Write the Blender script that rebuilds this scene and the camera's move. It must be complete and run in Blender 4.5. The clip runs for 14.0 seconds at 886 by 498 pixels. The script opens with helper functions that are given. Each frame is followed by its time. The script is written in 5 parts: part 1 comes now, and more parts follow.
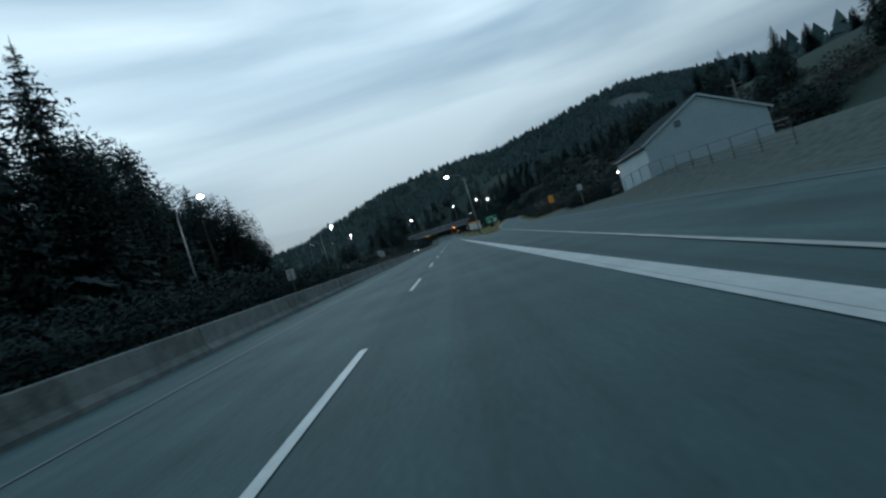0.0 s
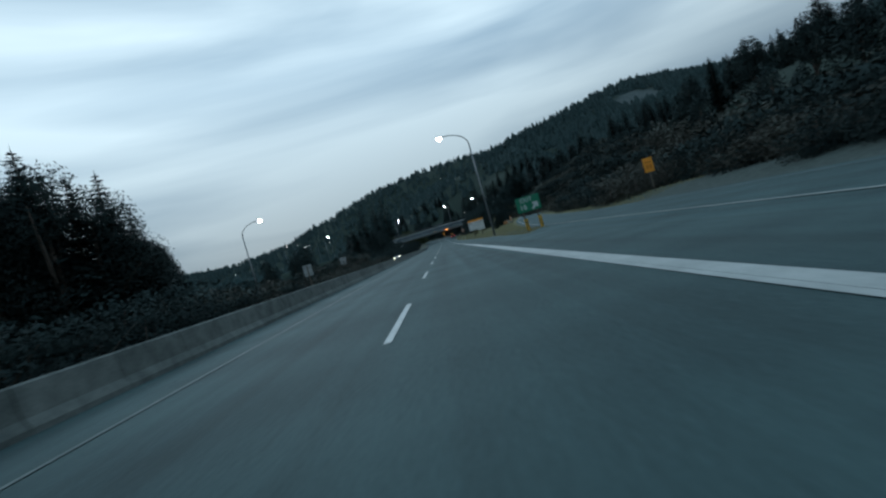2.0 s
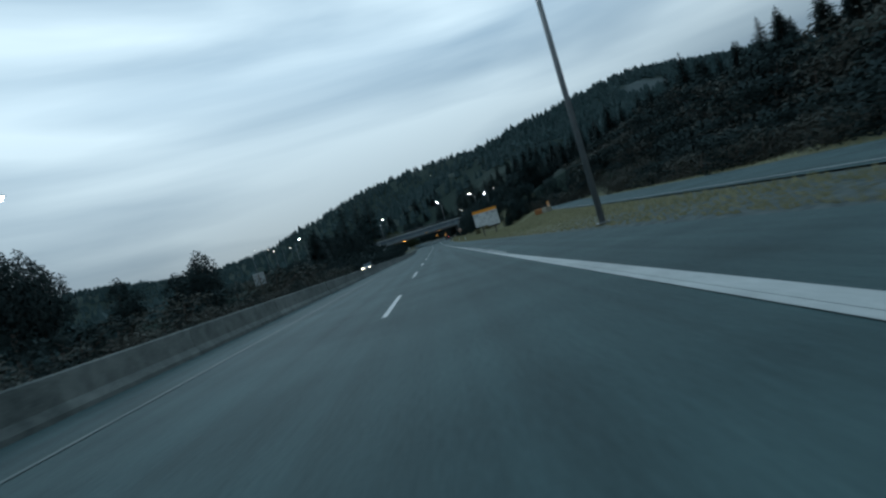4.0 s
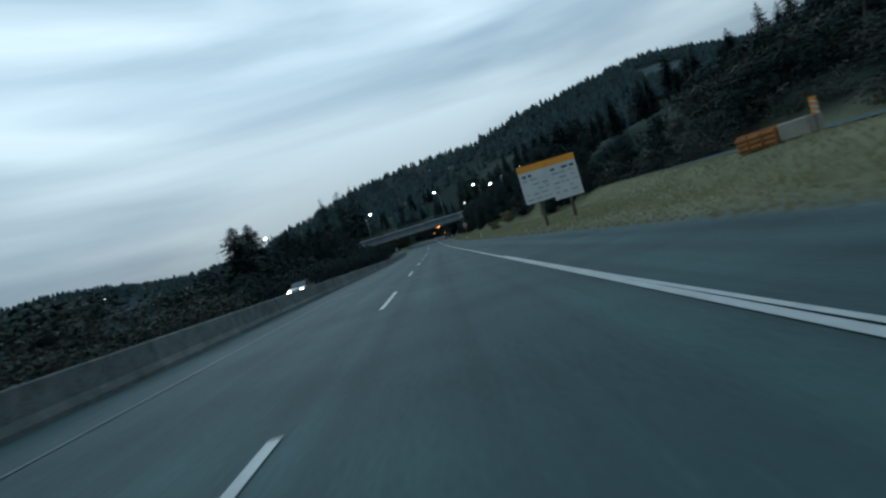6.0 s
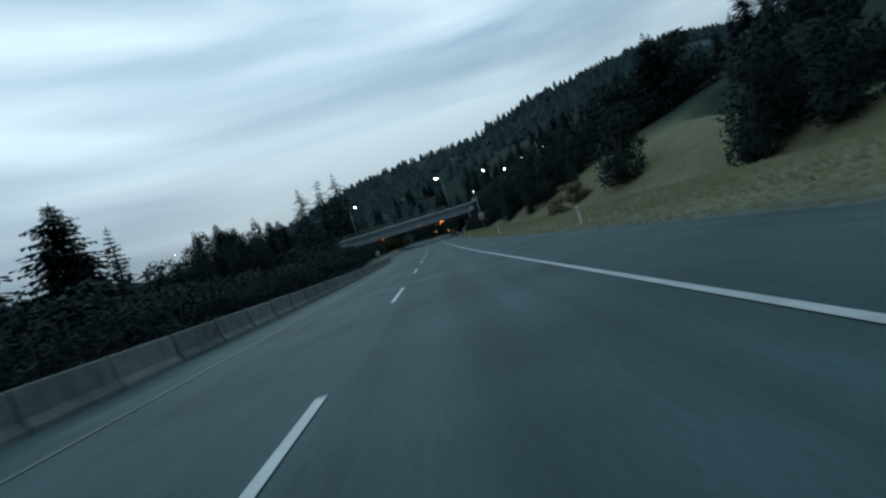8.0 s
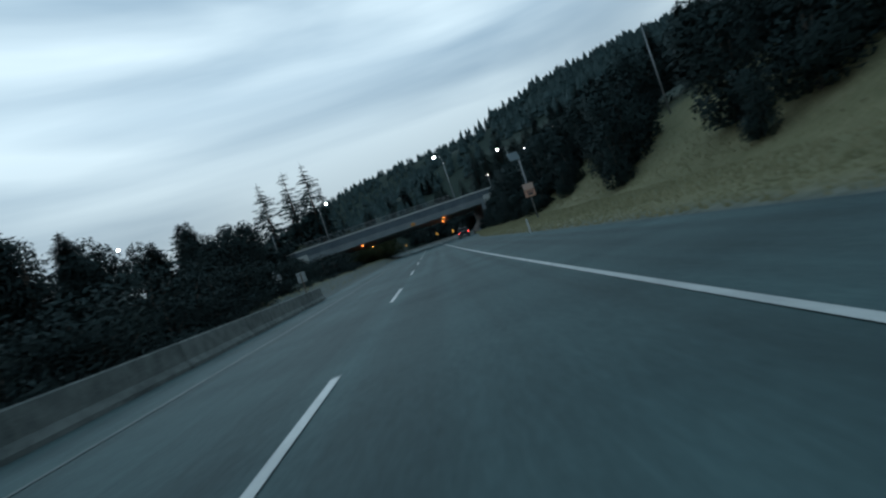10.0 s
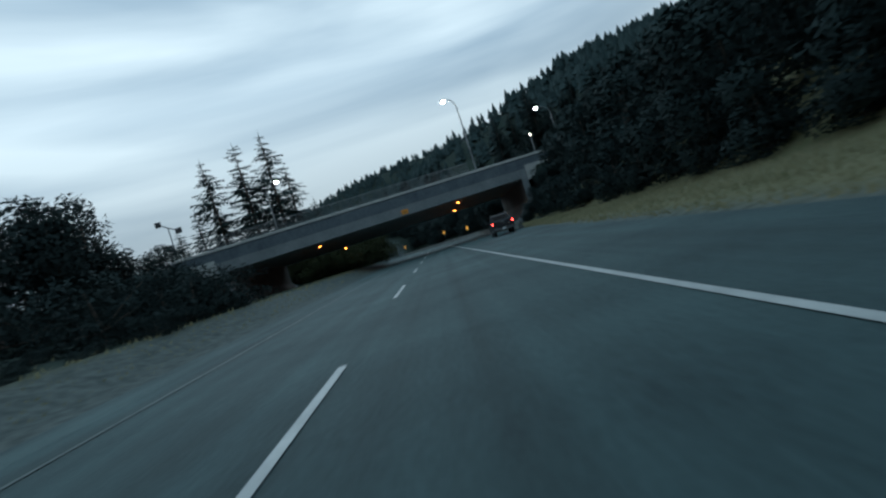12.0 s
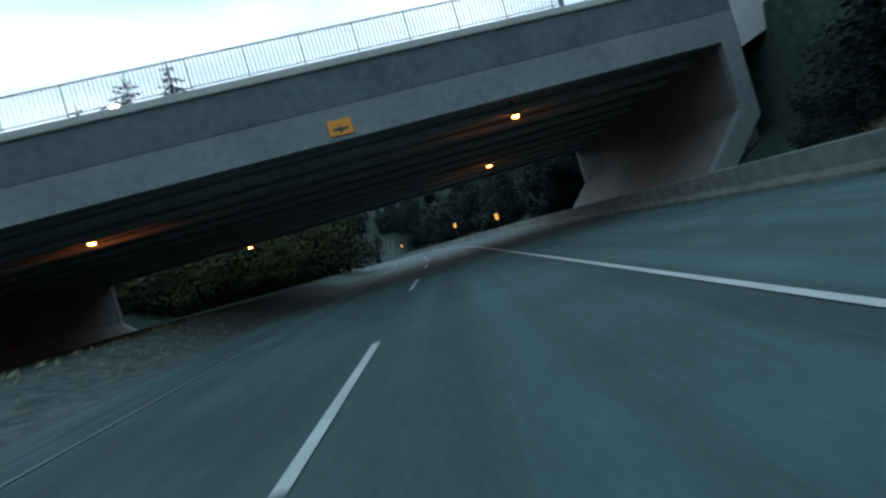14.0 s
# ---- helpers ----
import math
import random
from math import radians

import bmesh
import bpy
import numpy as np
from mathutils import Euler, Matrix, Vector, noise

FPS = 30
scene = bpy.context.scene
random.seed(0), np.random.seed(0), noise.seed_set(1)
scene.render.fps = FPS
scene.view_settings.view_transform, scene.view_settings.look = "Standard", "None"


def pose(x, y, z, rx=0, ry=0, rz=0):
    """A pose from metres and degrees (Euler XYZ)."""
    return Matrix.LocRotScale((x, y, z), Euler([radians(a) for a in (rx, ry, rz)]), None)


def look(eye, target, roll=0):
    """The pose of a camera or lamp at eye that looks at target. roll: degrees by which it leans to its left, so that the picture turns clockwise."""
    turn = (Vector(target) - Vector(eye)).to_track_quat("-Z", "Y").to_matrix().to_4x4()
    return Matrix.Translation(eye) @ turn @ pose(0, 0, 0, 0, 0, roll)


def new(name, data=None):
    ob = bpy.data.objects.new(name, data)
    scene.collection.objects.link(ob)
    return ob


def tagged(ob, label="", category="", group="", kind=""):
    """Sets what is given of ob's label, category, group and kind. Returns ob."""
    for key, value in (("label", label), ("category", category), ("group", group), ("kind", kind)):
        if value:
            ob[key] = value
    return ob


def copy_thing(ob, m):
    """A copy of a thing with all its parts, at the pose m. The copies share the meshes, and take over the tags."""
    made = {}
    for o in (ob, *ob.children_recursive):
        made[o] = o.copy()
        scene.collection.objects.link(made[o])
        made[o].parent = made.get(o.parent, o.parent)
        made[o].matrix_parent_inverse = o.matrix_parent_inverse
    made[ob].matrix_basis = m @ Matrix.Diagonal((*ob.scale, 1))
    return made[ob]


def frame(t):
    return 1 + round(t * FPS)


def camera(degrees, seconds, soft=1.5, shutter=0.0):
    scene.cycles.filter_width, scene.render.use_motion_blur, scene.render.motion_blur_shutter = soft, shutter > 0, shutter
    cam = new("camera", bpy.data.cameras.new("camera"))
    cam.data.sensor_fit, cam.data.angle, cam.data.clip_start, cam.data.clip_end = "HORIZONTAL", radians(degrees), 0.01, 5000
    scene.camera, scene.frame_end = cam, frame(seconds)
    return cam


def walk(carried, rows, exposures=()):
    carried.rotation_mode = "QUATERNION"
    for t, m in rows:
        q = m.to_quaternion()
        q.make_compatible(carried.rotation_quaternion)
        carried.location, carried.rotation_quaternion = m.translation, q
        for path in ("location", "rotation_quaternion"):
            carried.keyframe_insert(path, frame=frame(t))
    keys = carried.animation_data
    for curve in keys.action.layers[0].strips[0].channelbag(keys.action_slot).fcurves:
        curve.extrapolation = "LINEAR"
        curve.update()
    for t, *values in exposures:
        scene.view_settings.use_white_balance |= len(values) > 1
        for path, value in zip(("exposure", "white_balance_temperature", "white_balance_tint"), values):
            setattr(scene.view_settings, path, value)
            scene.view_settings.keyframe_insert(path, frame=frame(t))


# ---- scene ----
# ---------------------------------------------------------------- camera
cam = camera(82.1, 14.0, soft=2.4, shutter=0.2)
ROWS = [
    (0.0, pose(1.58, 2.21, 1.10, 89.10, 17.00, 1.12)),
    (0.5, pose(1.42, 12.97, 1.10, 89.24, 16.19, 1.17)),
    (1.0, pose(1.23, 23.88, 1.10, 89.16, 16.38, 0.83)),
    (1.5, pose(1.17, 34.96, 1.10, 89.30, 16.27, 0.60)),
    (2.0, pose(1.10, 45.97, 1.10, 89.23, 16.13, 0.11)),
    (2.5, pose(1.16, 56.90, 1.10, 89.27, 16.54, -0.22)),
    (3.0, pose(1.21, 68.62, 1.10, 89.30, 16.45, -0.56)),
    (5.5, pose(1.65, 126.71, 1.10, 89.17, 16.51, -0.82)),
    (6.0, pose(1.61, 138.37, 1.10, 89.15, 16.55, -0.89)),
    (6.5, pose(1.55, 149.74, 1.10, 89.29, 16.38, -0.83)),
    (7.0, pose(1.53, 162.02, 1.10, 89.09, 16.80, -0.83)),
    (7.5, pose(1.54, 173.80, 1.10, 89.16, 17.36, -0.83)),
    (8.0, pose(1.47, 185.42, 1.10, 89.20, 16.67, -0.73)),
    (10.5, pose(1.43, 247.53, 1.34, 90.14, 18.78, -0.50)),
    (11.0, pose(1.30, 259.42, 1.49, 90.49, 18.21, -0.34)),
    (11.5, pose(1.10, 270.52, 1.66, 90.47, 16.98, -0.41)),
    (12.0, pose(1.06, 282.96, 1.89, 90.22, 17.53, 0.03)),
    (12.5, pose(0.99, 294.71, 2.11, 89.97, 17.66, 0.45)),
    (13.0, pose(0.79, 306.68, 2.33, 90.35, 17.80, 0.74)),
    (13.2, pose(0.67, 311.45, 2.41, 90.35, 17.34, 0.69)),
    (13.5, pose(0.55, 318.60, 2.55, 90.39, 17.14, 0.77)),
    (13.7, pose(0.47, 323.23, 2.63, 90.35, 16.39, 0.62)),
    (14.0, pose(0.40, 330.07, 2.76, 90.26, 16.40, 0.66)),
]
EXPOSURES = [(0.0, 0.0, 5650, 5), (8.0, 0.0, 5650, 5), (10.5, 0.0, 5750, 6), (13.3, 0.0, 5750, 6), (13.7, 0.22, 5750, 6), (14.0, 0.75, 5750, 6)]
walk(cam, ROWS, EXPOSURES)

# ---------------------------------------------------------------- world and sun
world = bpy.data.worlds.new("dusk_sky")
scene.world = world
world.use_nodes = True
wt = world.node_tree
wt.nodes.clear()
w_out = wt.nodes.new("ShaderNodeOutputWorld")
w_mix = wt.nodes.new("ShaderNodeMixShader")
w_sky = wt.nodes.new("ShaderNodeBackground")
w_cld = wt.nodes.new("ShaderNodeBackground")
sky = wt.nodes.new("ShaderNodeTexSky")
sky.sky_type = "NISHITA"
sky.sun_disc = False
sky.sun_elevation = radians(4.0)
sky.sun_rotation = radians(-17.0)
w_sky.inputs["Strength"].default_value = 0.02
wt.links.new(sky.outputs["Color"], w_sky.inputs["Color"])
w_co = wt.nodes.new("ShaderNodeTexCoord")
w_map = wt.nodes.new("ShaderNodeMapping")
w_map.inputs["Scale"].default_value = (1.0, 1.0, 7.5)
w_map.inputs["Location"].default_value = (3.1, 0.4, 1.7)
w_map.inputs["Rotation"].default_value = (0.0, radians(-5.0), 0.0)
w_noise = wt.nodes.new("ShaderNodeTexNoise")
w_noise.inputs["Scale"].default_value = 1.25
w_noise.inputs["Detail"].default_value = 5.0
w_noise.inputs["Roughness"].default_value = 0.45
w_noise.inputs["Distortion"].default_value = 0.4
w_ramp = wt.nodes.new("ShaderNodeValToRGB")
w_ramp.color_ramp.elements[0].position = 0.30
w_ramp.color_ramp.elements[0].color = (0.38, 0.49, 0.565, 1)
w_ramp.color_ramp.elements[1].position = 0.66
w_ramp.color_ramp.elements[1].color = (0.83, 0.93, 0.935, 1)
wt.links.new(w_co.outputs["Generated"], w_map.inputs["Vector"])
wt.links.new(w_map.outputs["Vector"], w_noise.inputs["Vector"])
wt.links.new(w_noise.outputs["Fac"], w_ramp.inputs["Fac"])
# bluer dusk cloud overhead than low down
w_sep = wt.nodes.new("ShaderNodeSeparateXYZ")
wt.links.new(w_co.outputs["Generated"], w_sep.inputs[0])
w_up = wt.nodes.new("ShaderNodeMapRange")
w_up.inputs["From Min"].default_value = 0.5
w_up.inputs["From Max"].default_value = 0.85
wt.links.new(w_sep.outputs["Z"], w_up.inputs["Value"])
w_blue = wt.nodes.new("ShaderNodeMix")
w_blue.data_type = "RGBA"
w_blue.blend_type = "MULTIPLY"
w_blue.inputs[7].default_value = (0.80, 1.0, 1.10, 1)
wt.links.new(w_up.outputs["Result"], w_blue.inputs["Factor"])
wt.links.new(w_ramp.outputs["Color"], w_blue.inputs[6])
wt.links.new(w_blue.outputs[2], w_cld.inputs["Color"])
# the evening glow behind the cloud sheet, ahead and to the left, fading to dusk behind
w_dot = wt.nodes.new("ShaderNodeVectorMath")
w_dot.operation = "DOT_PRODUCT"
w_dot.inputs[1].default_value = Vector((-0.26, 0.86, 0.44)).normalized()
w_glow = wt.nodes.new("ShaderNodeMapRange")
w_glow.interpolation_type = "SMOOTHSTEP"
w_glow.inputs["From Min"].default_value = 0.10
w_glow.inputs["From Max"].default_value = 1.0
w_glow.inputs["To Min"].default_value = 0.64
w_glow.inputs["To Max"].default_value = 1.08
wt.links.new(w_co.outputs["Generated"], w_dot.inputs[0])
wt.links.new(w_dot.outputs["Value"], w_glow.inputs["Value"])
# the sheet is thicker and darker towards the horizon
w_low = wt.nodes.new("ShaderNodeMapRange")
w_low.inputs["From Min"].default_value = 0.0
w_low.inputs["From Max"].default_value = 0.36
w_low.inputs["To Min"].default_value = 0.33
w_low.inputs["To Max"].default_value = 1.0
wt.links.new(w_sep.outputs["Z"], w_low.inputs["Value"])
w_str = wt.nodes.new("ShaderNodeMath")
w_str.operation = "MULTIPLY"
wt.links.new(w_glow.outputs["Result"], w_str.inputs[0])
wt.links.new(w_low.outputs["Result"], w_str.inputs[1])
wt.links.new(w_str.outputs[0], w_cld.inputs["Strength"])
w_mix.inputs["Fac"].default_value = 0.96
wt.links.new(w_sky.outputs[0], w_mix.inputs[1])
wt.links.new(w_cld.outputs[0], w_mix.inputs[2])
wt.links.new(w_mix.outputs[0], w_out.inputs["Surface"])

sun_data = bpy.data.lights.new("sun", "SUN")
sun_data.energy = 0.5
sun_data.angle = radians(25.0)
sun_data.color = (0.84, 0.97, 1.0)
sun = new("sun", sun_data)
sun.matrix_world = look((-60, 200, 60), (0, 0, 0))


# ---------------------------------------------------------------- materials
def mat(name, color, rough=0.8, metal=0.0, color2=None, scale=4.0, fine=40.0, bump=0.0, emit=None, power=0.0, island=0.0, per_object=0.0, spec=0.5):
    m = bpy.data.materials.new(name)
    m.use_nodes = True
    nt = m.node_tree
    b = nt.nodes["Principled BSDF"]
    b.inputs["Roughness"].default_value = rough
    b.inputs["Metallic"].default_value = metal
    b.inputs["Specular IOR Level"].default_value = spec
    b.inputs["Base Color"].default_value = (*color, 1)
    if color2 is not None:
        geo = nt.nodes.new("ShaderNodeNewGeometry")
        n1 = nt.nodes.new("ShaderNodeTexNoise")
        n1.inputs["Scale"].default_value = scale
        n1.inputs["Detail"].default_value = 5.0
        n2 = nt.nodes.new("ShaderNodeTexNoise")
        n2.inputs["Scale"].default_value = fine
        n2.inputs["Detail"].default_value = 3.0
        for n in (n1, n2):
            nt.links.new(geo.outputs["Position"], n.inputs["Vector"])
        add = nt.nodes.new("ShaderNodeMath")
        add.operation = "MULTIPLY_ADD"
        add.inputs[1].default_value = 0.45
        nt.links.new(n2.outputs["Fac"], add.inputs[0])
        half = nt.nodes.new("ShaderNodeMath")
        half.operation = "MULTIPLY"
        half.inputs[1].default_value = 0.55
        nt.links.new(n1.outputs["Fac"], half.inputs[0])
        nt.links.new(half.outputs[0], add.inputs[2])
        last = add
        for kind, amount in (("ShaderNodeObjectInfo", per_object), ("ShaderNodeNewGeometry", island)):
            if amount:
                info = nt.nodes.new(kind)
                mul = nt.nodes.new("ShaderNodeMath")
                mul.operation = "MULTIPLY_ADD"
                mul.inputs[1].default_value = amount
                nt.links.new(info.outputs["Random" if per_object and kind == "ShaderNodeObjectInfo" else "Random Per Island"], mul.inputs[0])
                sub = nt.nodes.new("ShaderNodeMath")
                sub.operation = "SUBTRACT"
                sub.inputs[1].default_value = amount / 2
                nt.links.new(last.outputs[0], sub.inputs[0])
                nt.links.new(sub.outputs[0], mul.inputs[2])
                last = mul
        ramp = nt.nodes.new("ShaderNodeValToRGB")
        ramp.color_ramp.elements[0].position = 0.3
        ramp.color_ramp.elements[1].position = 0.7
        ramp.color_ramp.elements[0].color = (*color, 1)
        ramp.color_ramp.elements[1].color = (*color2, 1)
        nt.links.new(last.outputs[0], ramp.inputs["Fac"])
        nt.links.new(ramp.outputs["Color"], b.inputs["Base Color"])
        if bump:
            bp = nt.nodes.new("ShaderNodeBump")
            bp.inputs["Strength"].default_value = bump
            bp.inputs["Distance"].default_value = 0.02
            nt.links.new(n2.outputs["Fac"], bp.inputs["Height"])
            nt.links.new(bp.outputs["Normal"], b.inputs["Normal"])
    if emit is not None:
        b.inputs["Emission Color"].default_value = (*emit, 1)
        b.inputs["Emission Strength"].default_value = power
    return m




def asphalt(name, dark, light):
    """Worn asphalt: aggregate speckle, blotches, long streaks and polished wheel tracks along y."""
    m = mat(name, dark, 0.85, color2=light, scale=0.35, fine=16.0, bump=0.8, spec=0.3)
    nt = m.node_tree
    b = nt.nodes["Principled BSDF"]
    geo = nt.nodes.new("ShaderNodeNewGeometry")
    mp = nt.nodes.new("ShaderNodeMapping")
    mp.inputs["Scale"].default_value = (1.5, 0.02, 1.0)
    nt.links.new(geo.outputs["Position"], mp.inputs["Vector"])
    st = nt.nodes.new("ShaderNodeTexNoise")
    st.inputs["Scale"].default_value = 1.0
    st.inputs["Detail"].default_value = 4.0
    nt.links.new(mp.outputs["Vector"], st.inputs["Vector"])
    mr = nt.nodes.new("ShaderNodeMapRange")
    mr.inputs["From Min"].default_value, mr.inputs["From Max"].default_value = 0.3, 0.7
    mr.inputs["To Min"].default_value, mr.inputs["To Max"].default_value = 0.72, 1.25
    nt.links.new(st.outputs["Fac"], mr.inputs["Value"])
    src = b.inputs["Base Color"].links[0].from_socket
    mul = nt.nodes.new("ShaderNodeVectorMath")
    mul.operation = "SCALE"
    nt.links.new(src, mul.inputs[0])
    nt.links.new(mr.outputs["Result"], mul.inputs["Scale"])
    nt.links.new(mul.outputs["Vector"], b.inputs["Base Color"])
    return m


# the teal in these asphalt colours stands in for a windscreen's bluish veil
M_ASPHALT = asphalt("asphalt", (0.017, 0.035, 0.038), (0.062, 0.102, 0.105))
M_DUSTY = asphalt("dusty_asphalt", (0.026, 0.048, 0.050), (0.078, 0.120, 0.120))
M_RAMP = asphalt("ramp_asphalt", (0.018, 0.040, 0.043), (0.056, 0.098, 0.102))
M_PAINT = mat("road_paint", (0.26, 0.268, 0.265), 0.6, color2=(0.48, 0.485, 0.47), scale=1.2, fine=14.0)
M_FADED = mat("faded_road_paint", (0.20, 0.205, 0.20), 0.7, color2=(0.36, 0.36, 0.34), scale=1.0, fine=10.0)
M_WORN = mat("worn_road_paint", (0.04, 0.062, 0.064), 0.7, color2=(0.125, 0.15, 0.145), scale=0.8, fine=10.0)
M_CONCRETE = mat("barrier_concrete", (0.062, 0.072, 0.070), 0.9, color2=(0.190, 0.205, 0.195), scale=2.6, fine=22.0, bump=0.5, per_object=0.15, spec=0.2)
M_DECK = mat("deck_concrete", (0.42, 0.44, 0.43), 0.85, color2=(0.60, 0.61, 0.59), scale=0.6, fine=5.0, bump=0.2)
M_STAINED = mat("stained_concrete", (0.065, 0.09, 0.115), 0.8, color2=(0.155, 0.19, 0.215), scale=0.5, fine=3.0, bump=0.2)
# deck underside and inner girders: colour raised to stand in for haze and bounce
M_LIFTED = mat("brightened_concrete", (0.38, 0.38, 0.37), 0.85, color2=(0.52, 0.52, 0.50), scale=0.5, fine=3.0, bump=0.2)
# abutment walls and slopes: the shade below the deck is in this colour
M_SHADED = mat("shaded_concrete", (0.14, 0.125, 0.12), 0.9, color2=(0.25, 0.225, 0.215), scale=0.6, fine=5.0, bump=0.2)
M_GIRDER = mat("girder_concrete", (0.155, 0.185, 0.20), 0.8, color2=(0.265, 0.295, 0.31), scale=0.5, fine=4.0, bump=0.2)
M_STEEL = mat("galvanised_steel", (0.17, 0.18, 0.19), 0.55, 0.4, color2=(0.25, 0.26, 0.27), scale=3.0, fine=30.0)
M_DARKSTEEL = mat("dark_steel", (0.05, 0.055, 0.06), 0.5, 0.4)
M_WOOD = mat("weathered_timber", (0.10, 0.085, 0.065), 0.85, color2=(0.18, 0.15, 0.115), scale=2.0, fine=25.0, bump=0.3)
M_BARK = mat("bark", (0.05, 0.042, 0.035), 0.9, color2=(0.11, 0.09, 0.075), scale=1.5, fine=12.0, bump=0.4)
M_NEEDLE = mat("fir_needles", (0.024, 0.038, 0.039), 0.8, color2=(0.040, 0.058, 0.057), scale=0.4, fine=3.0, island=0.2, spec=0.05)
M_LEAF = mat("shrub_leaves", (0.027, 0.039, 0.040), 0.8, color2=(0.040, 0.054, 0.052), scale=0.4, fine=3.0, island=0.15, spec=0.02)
# distant foliage: paler and bluer, with the haze of distance in the colour
M_HAZED = mat("hazed_forest", (0.036, 0.060, 0.062), 0.9, color2=(0.060, 0.088, 0.088), scale=0.02, fine=0.12, island=0.5, spec=0.1)
M_BROWN = mat("bare_brush", (0.054, 0.056, 0.050), 0.85, color2=(0.100, 0.100, 0.084), scale=0.4, fine=3.0, island=0.25, spec=0.1)
M_OLIVE = mat("olive_leaves", (0.048, 0.060, 0.032), 0.8, color2=(0.085, 0.096, 0.050), scale=0.4, fine=3.0, island=0.25, spec=0.05)
M_GRASS = mat("dry_grass_blades", (0.128, 0.121, 0.063), 0.85, color2=(0.225, 0.200, 0.116), scale=0.15, fine=2.0, island=0.3, spec=0.1)
M_SIGN_GREEN = mat("green_sign_sheet", (0.012, 0.16, 0.085), 0.35, color2=(0.016, 0.20, 0.105), scale=1.0, fine=6.0)
M_SIGN_WHITE = mat("white_sign_sheet", (0.55, 0.57, 0.58), 0.4, color2=(0.68, 0.69, 0.70), scale=1.0, fine=5.0)
M_SIGN_ORANGE = mat("orange_sign_sheet", (0.78, 0.30, 0.02), 0.4, color2=(0.90, 0.36, 0.03), scale=1.0, fine=5.0)
M_SIGN_YELLOW = mat("yellow_sign_sheet", (0.78, 0.44, 0.04), 0.4, color2=(0.85, 0.50, 0.06), scale=1.0, fine=5.0)
M_SIGN_BACK = mat("bare_aluminium", (0.34, 0.37, 0.38), 0.6, 0.15, color2=(0.48, 0.50, 0.51), scale=1.5, fine=8.0)
M_BLACK = mat("black_sheet", (0.012, 0.012, 0.013), 0.5)
M_INK = mat("grey_print", (0.34, 0.36, 0.37), 0.5)
M_DARKINK = mat("dark_print", (0.05, 0.06, 0.07), 0.5)
M_RUSTINK = mat("dark_orange_print", (0.62, 0.215, 0.014), 0.5)
M_RUBBER = mat("tyre_rubber", (0.012, 0.012, 0.013), 0.8)
M_CARDARK = mat("charcoal_car_paint", (0.020, 0.022, 0.028), 0.25, 0.3, color2=(0.028, 0.030, 0.036), scale=1.0, fine=6.0)
M_CARGREY = mat("grey_car_paint", (0.10, 0.11, 0.12), 0.3, 0.4, color2=(0.12, 0.13, 0.14), scale=1.0, fine=6.0)
M_GLASS = mat("dark_car_glass", (0.006, 0.008, 0.010), 0.06, 0.0, spec=0.8)
M_CHROME = mat("chrome", (0.55, 0.56, 0.58), 0.15, 1.0)
M_SIDING = mat("pale_blue_grey_siding", (0.27, 0.36, 0.385), 0.7, color2=(0.35, 0.44, 0.465), scale=0.5, fine=5.0)
M_ROOF = mat("dark_roof_shingle", (0.012, 0.018, 0.021), 1.0, color2=(0.026, 0.035, 0.038), scale=0.8, fine=6.0, bump=0.3, spec=0.03)
M_TRIM = mat("pale_trim", (0.36, 0.43, 0.45), 0.6)
M_LAMP = mat("lamp_lens", (0.9, 0.9, 0.88), 0.3, emit=(1.0, 0.93, 0.80), power=110.0)
M_LAMPFAR = mat("far_lamp_lens", (0.9, 0.9, 0.88), 0.3, emit=(1.0, 0.80, 0.60), power=9.0)
M_SODIUM = mat("sodium_lamp_lens", (0.9, 0.6, 0.3), 0.3, emit=(1.0, 0.24, 0.03), power=30.0)
M_TAIL = mat("lit_tail_light", (0.5, 0.01, 0.01), 0.3, emit=(1.0, 0.05, 0.035), power=18.0)
M_HEAD = mat("lit_headlight", (0.9, 0.85, 0.75), 0.2, emit=(1.0, 0.74, 0.48), power=16.0)
M_REDSIG = mat("red_signal_lens", (0.5, 0.01, 0.01), 0.3, emit=(1.0, 0.08, 0.06), power=25.0)
# unlit marker plate: weak emission stands in for light it throws back
M_AMBERGLOW = mat("glowing_amber_plate", (0.85, 0.42, 0.05), 0.3, emit=(1.0, 0.48, 0.08), power=0.5)
M_SOLAR = mat("solar_cells", (0.12, 0.15, 0.165), 0.4, 0.1)


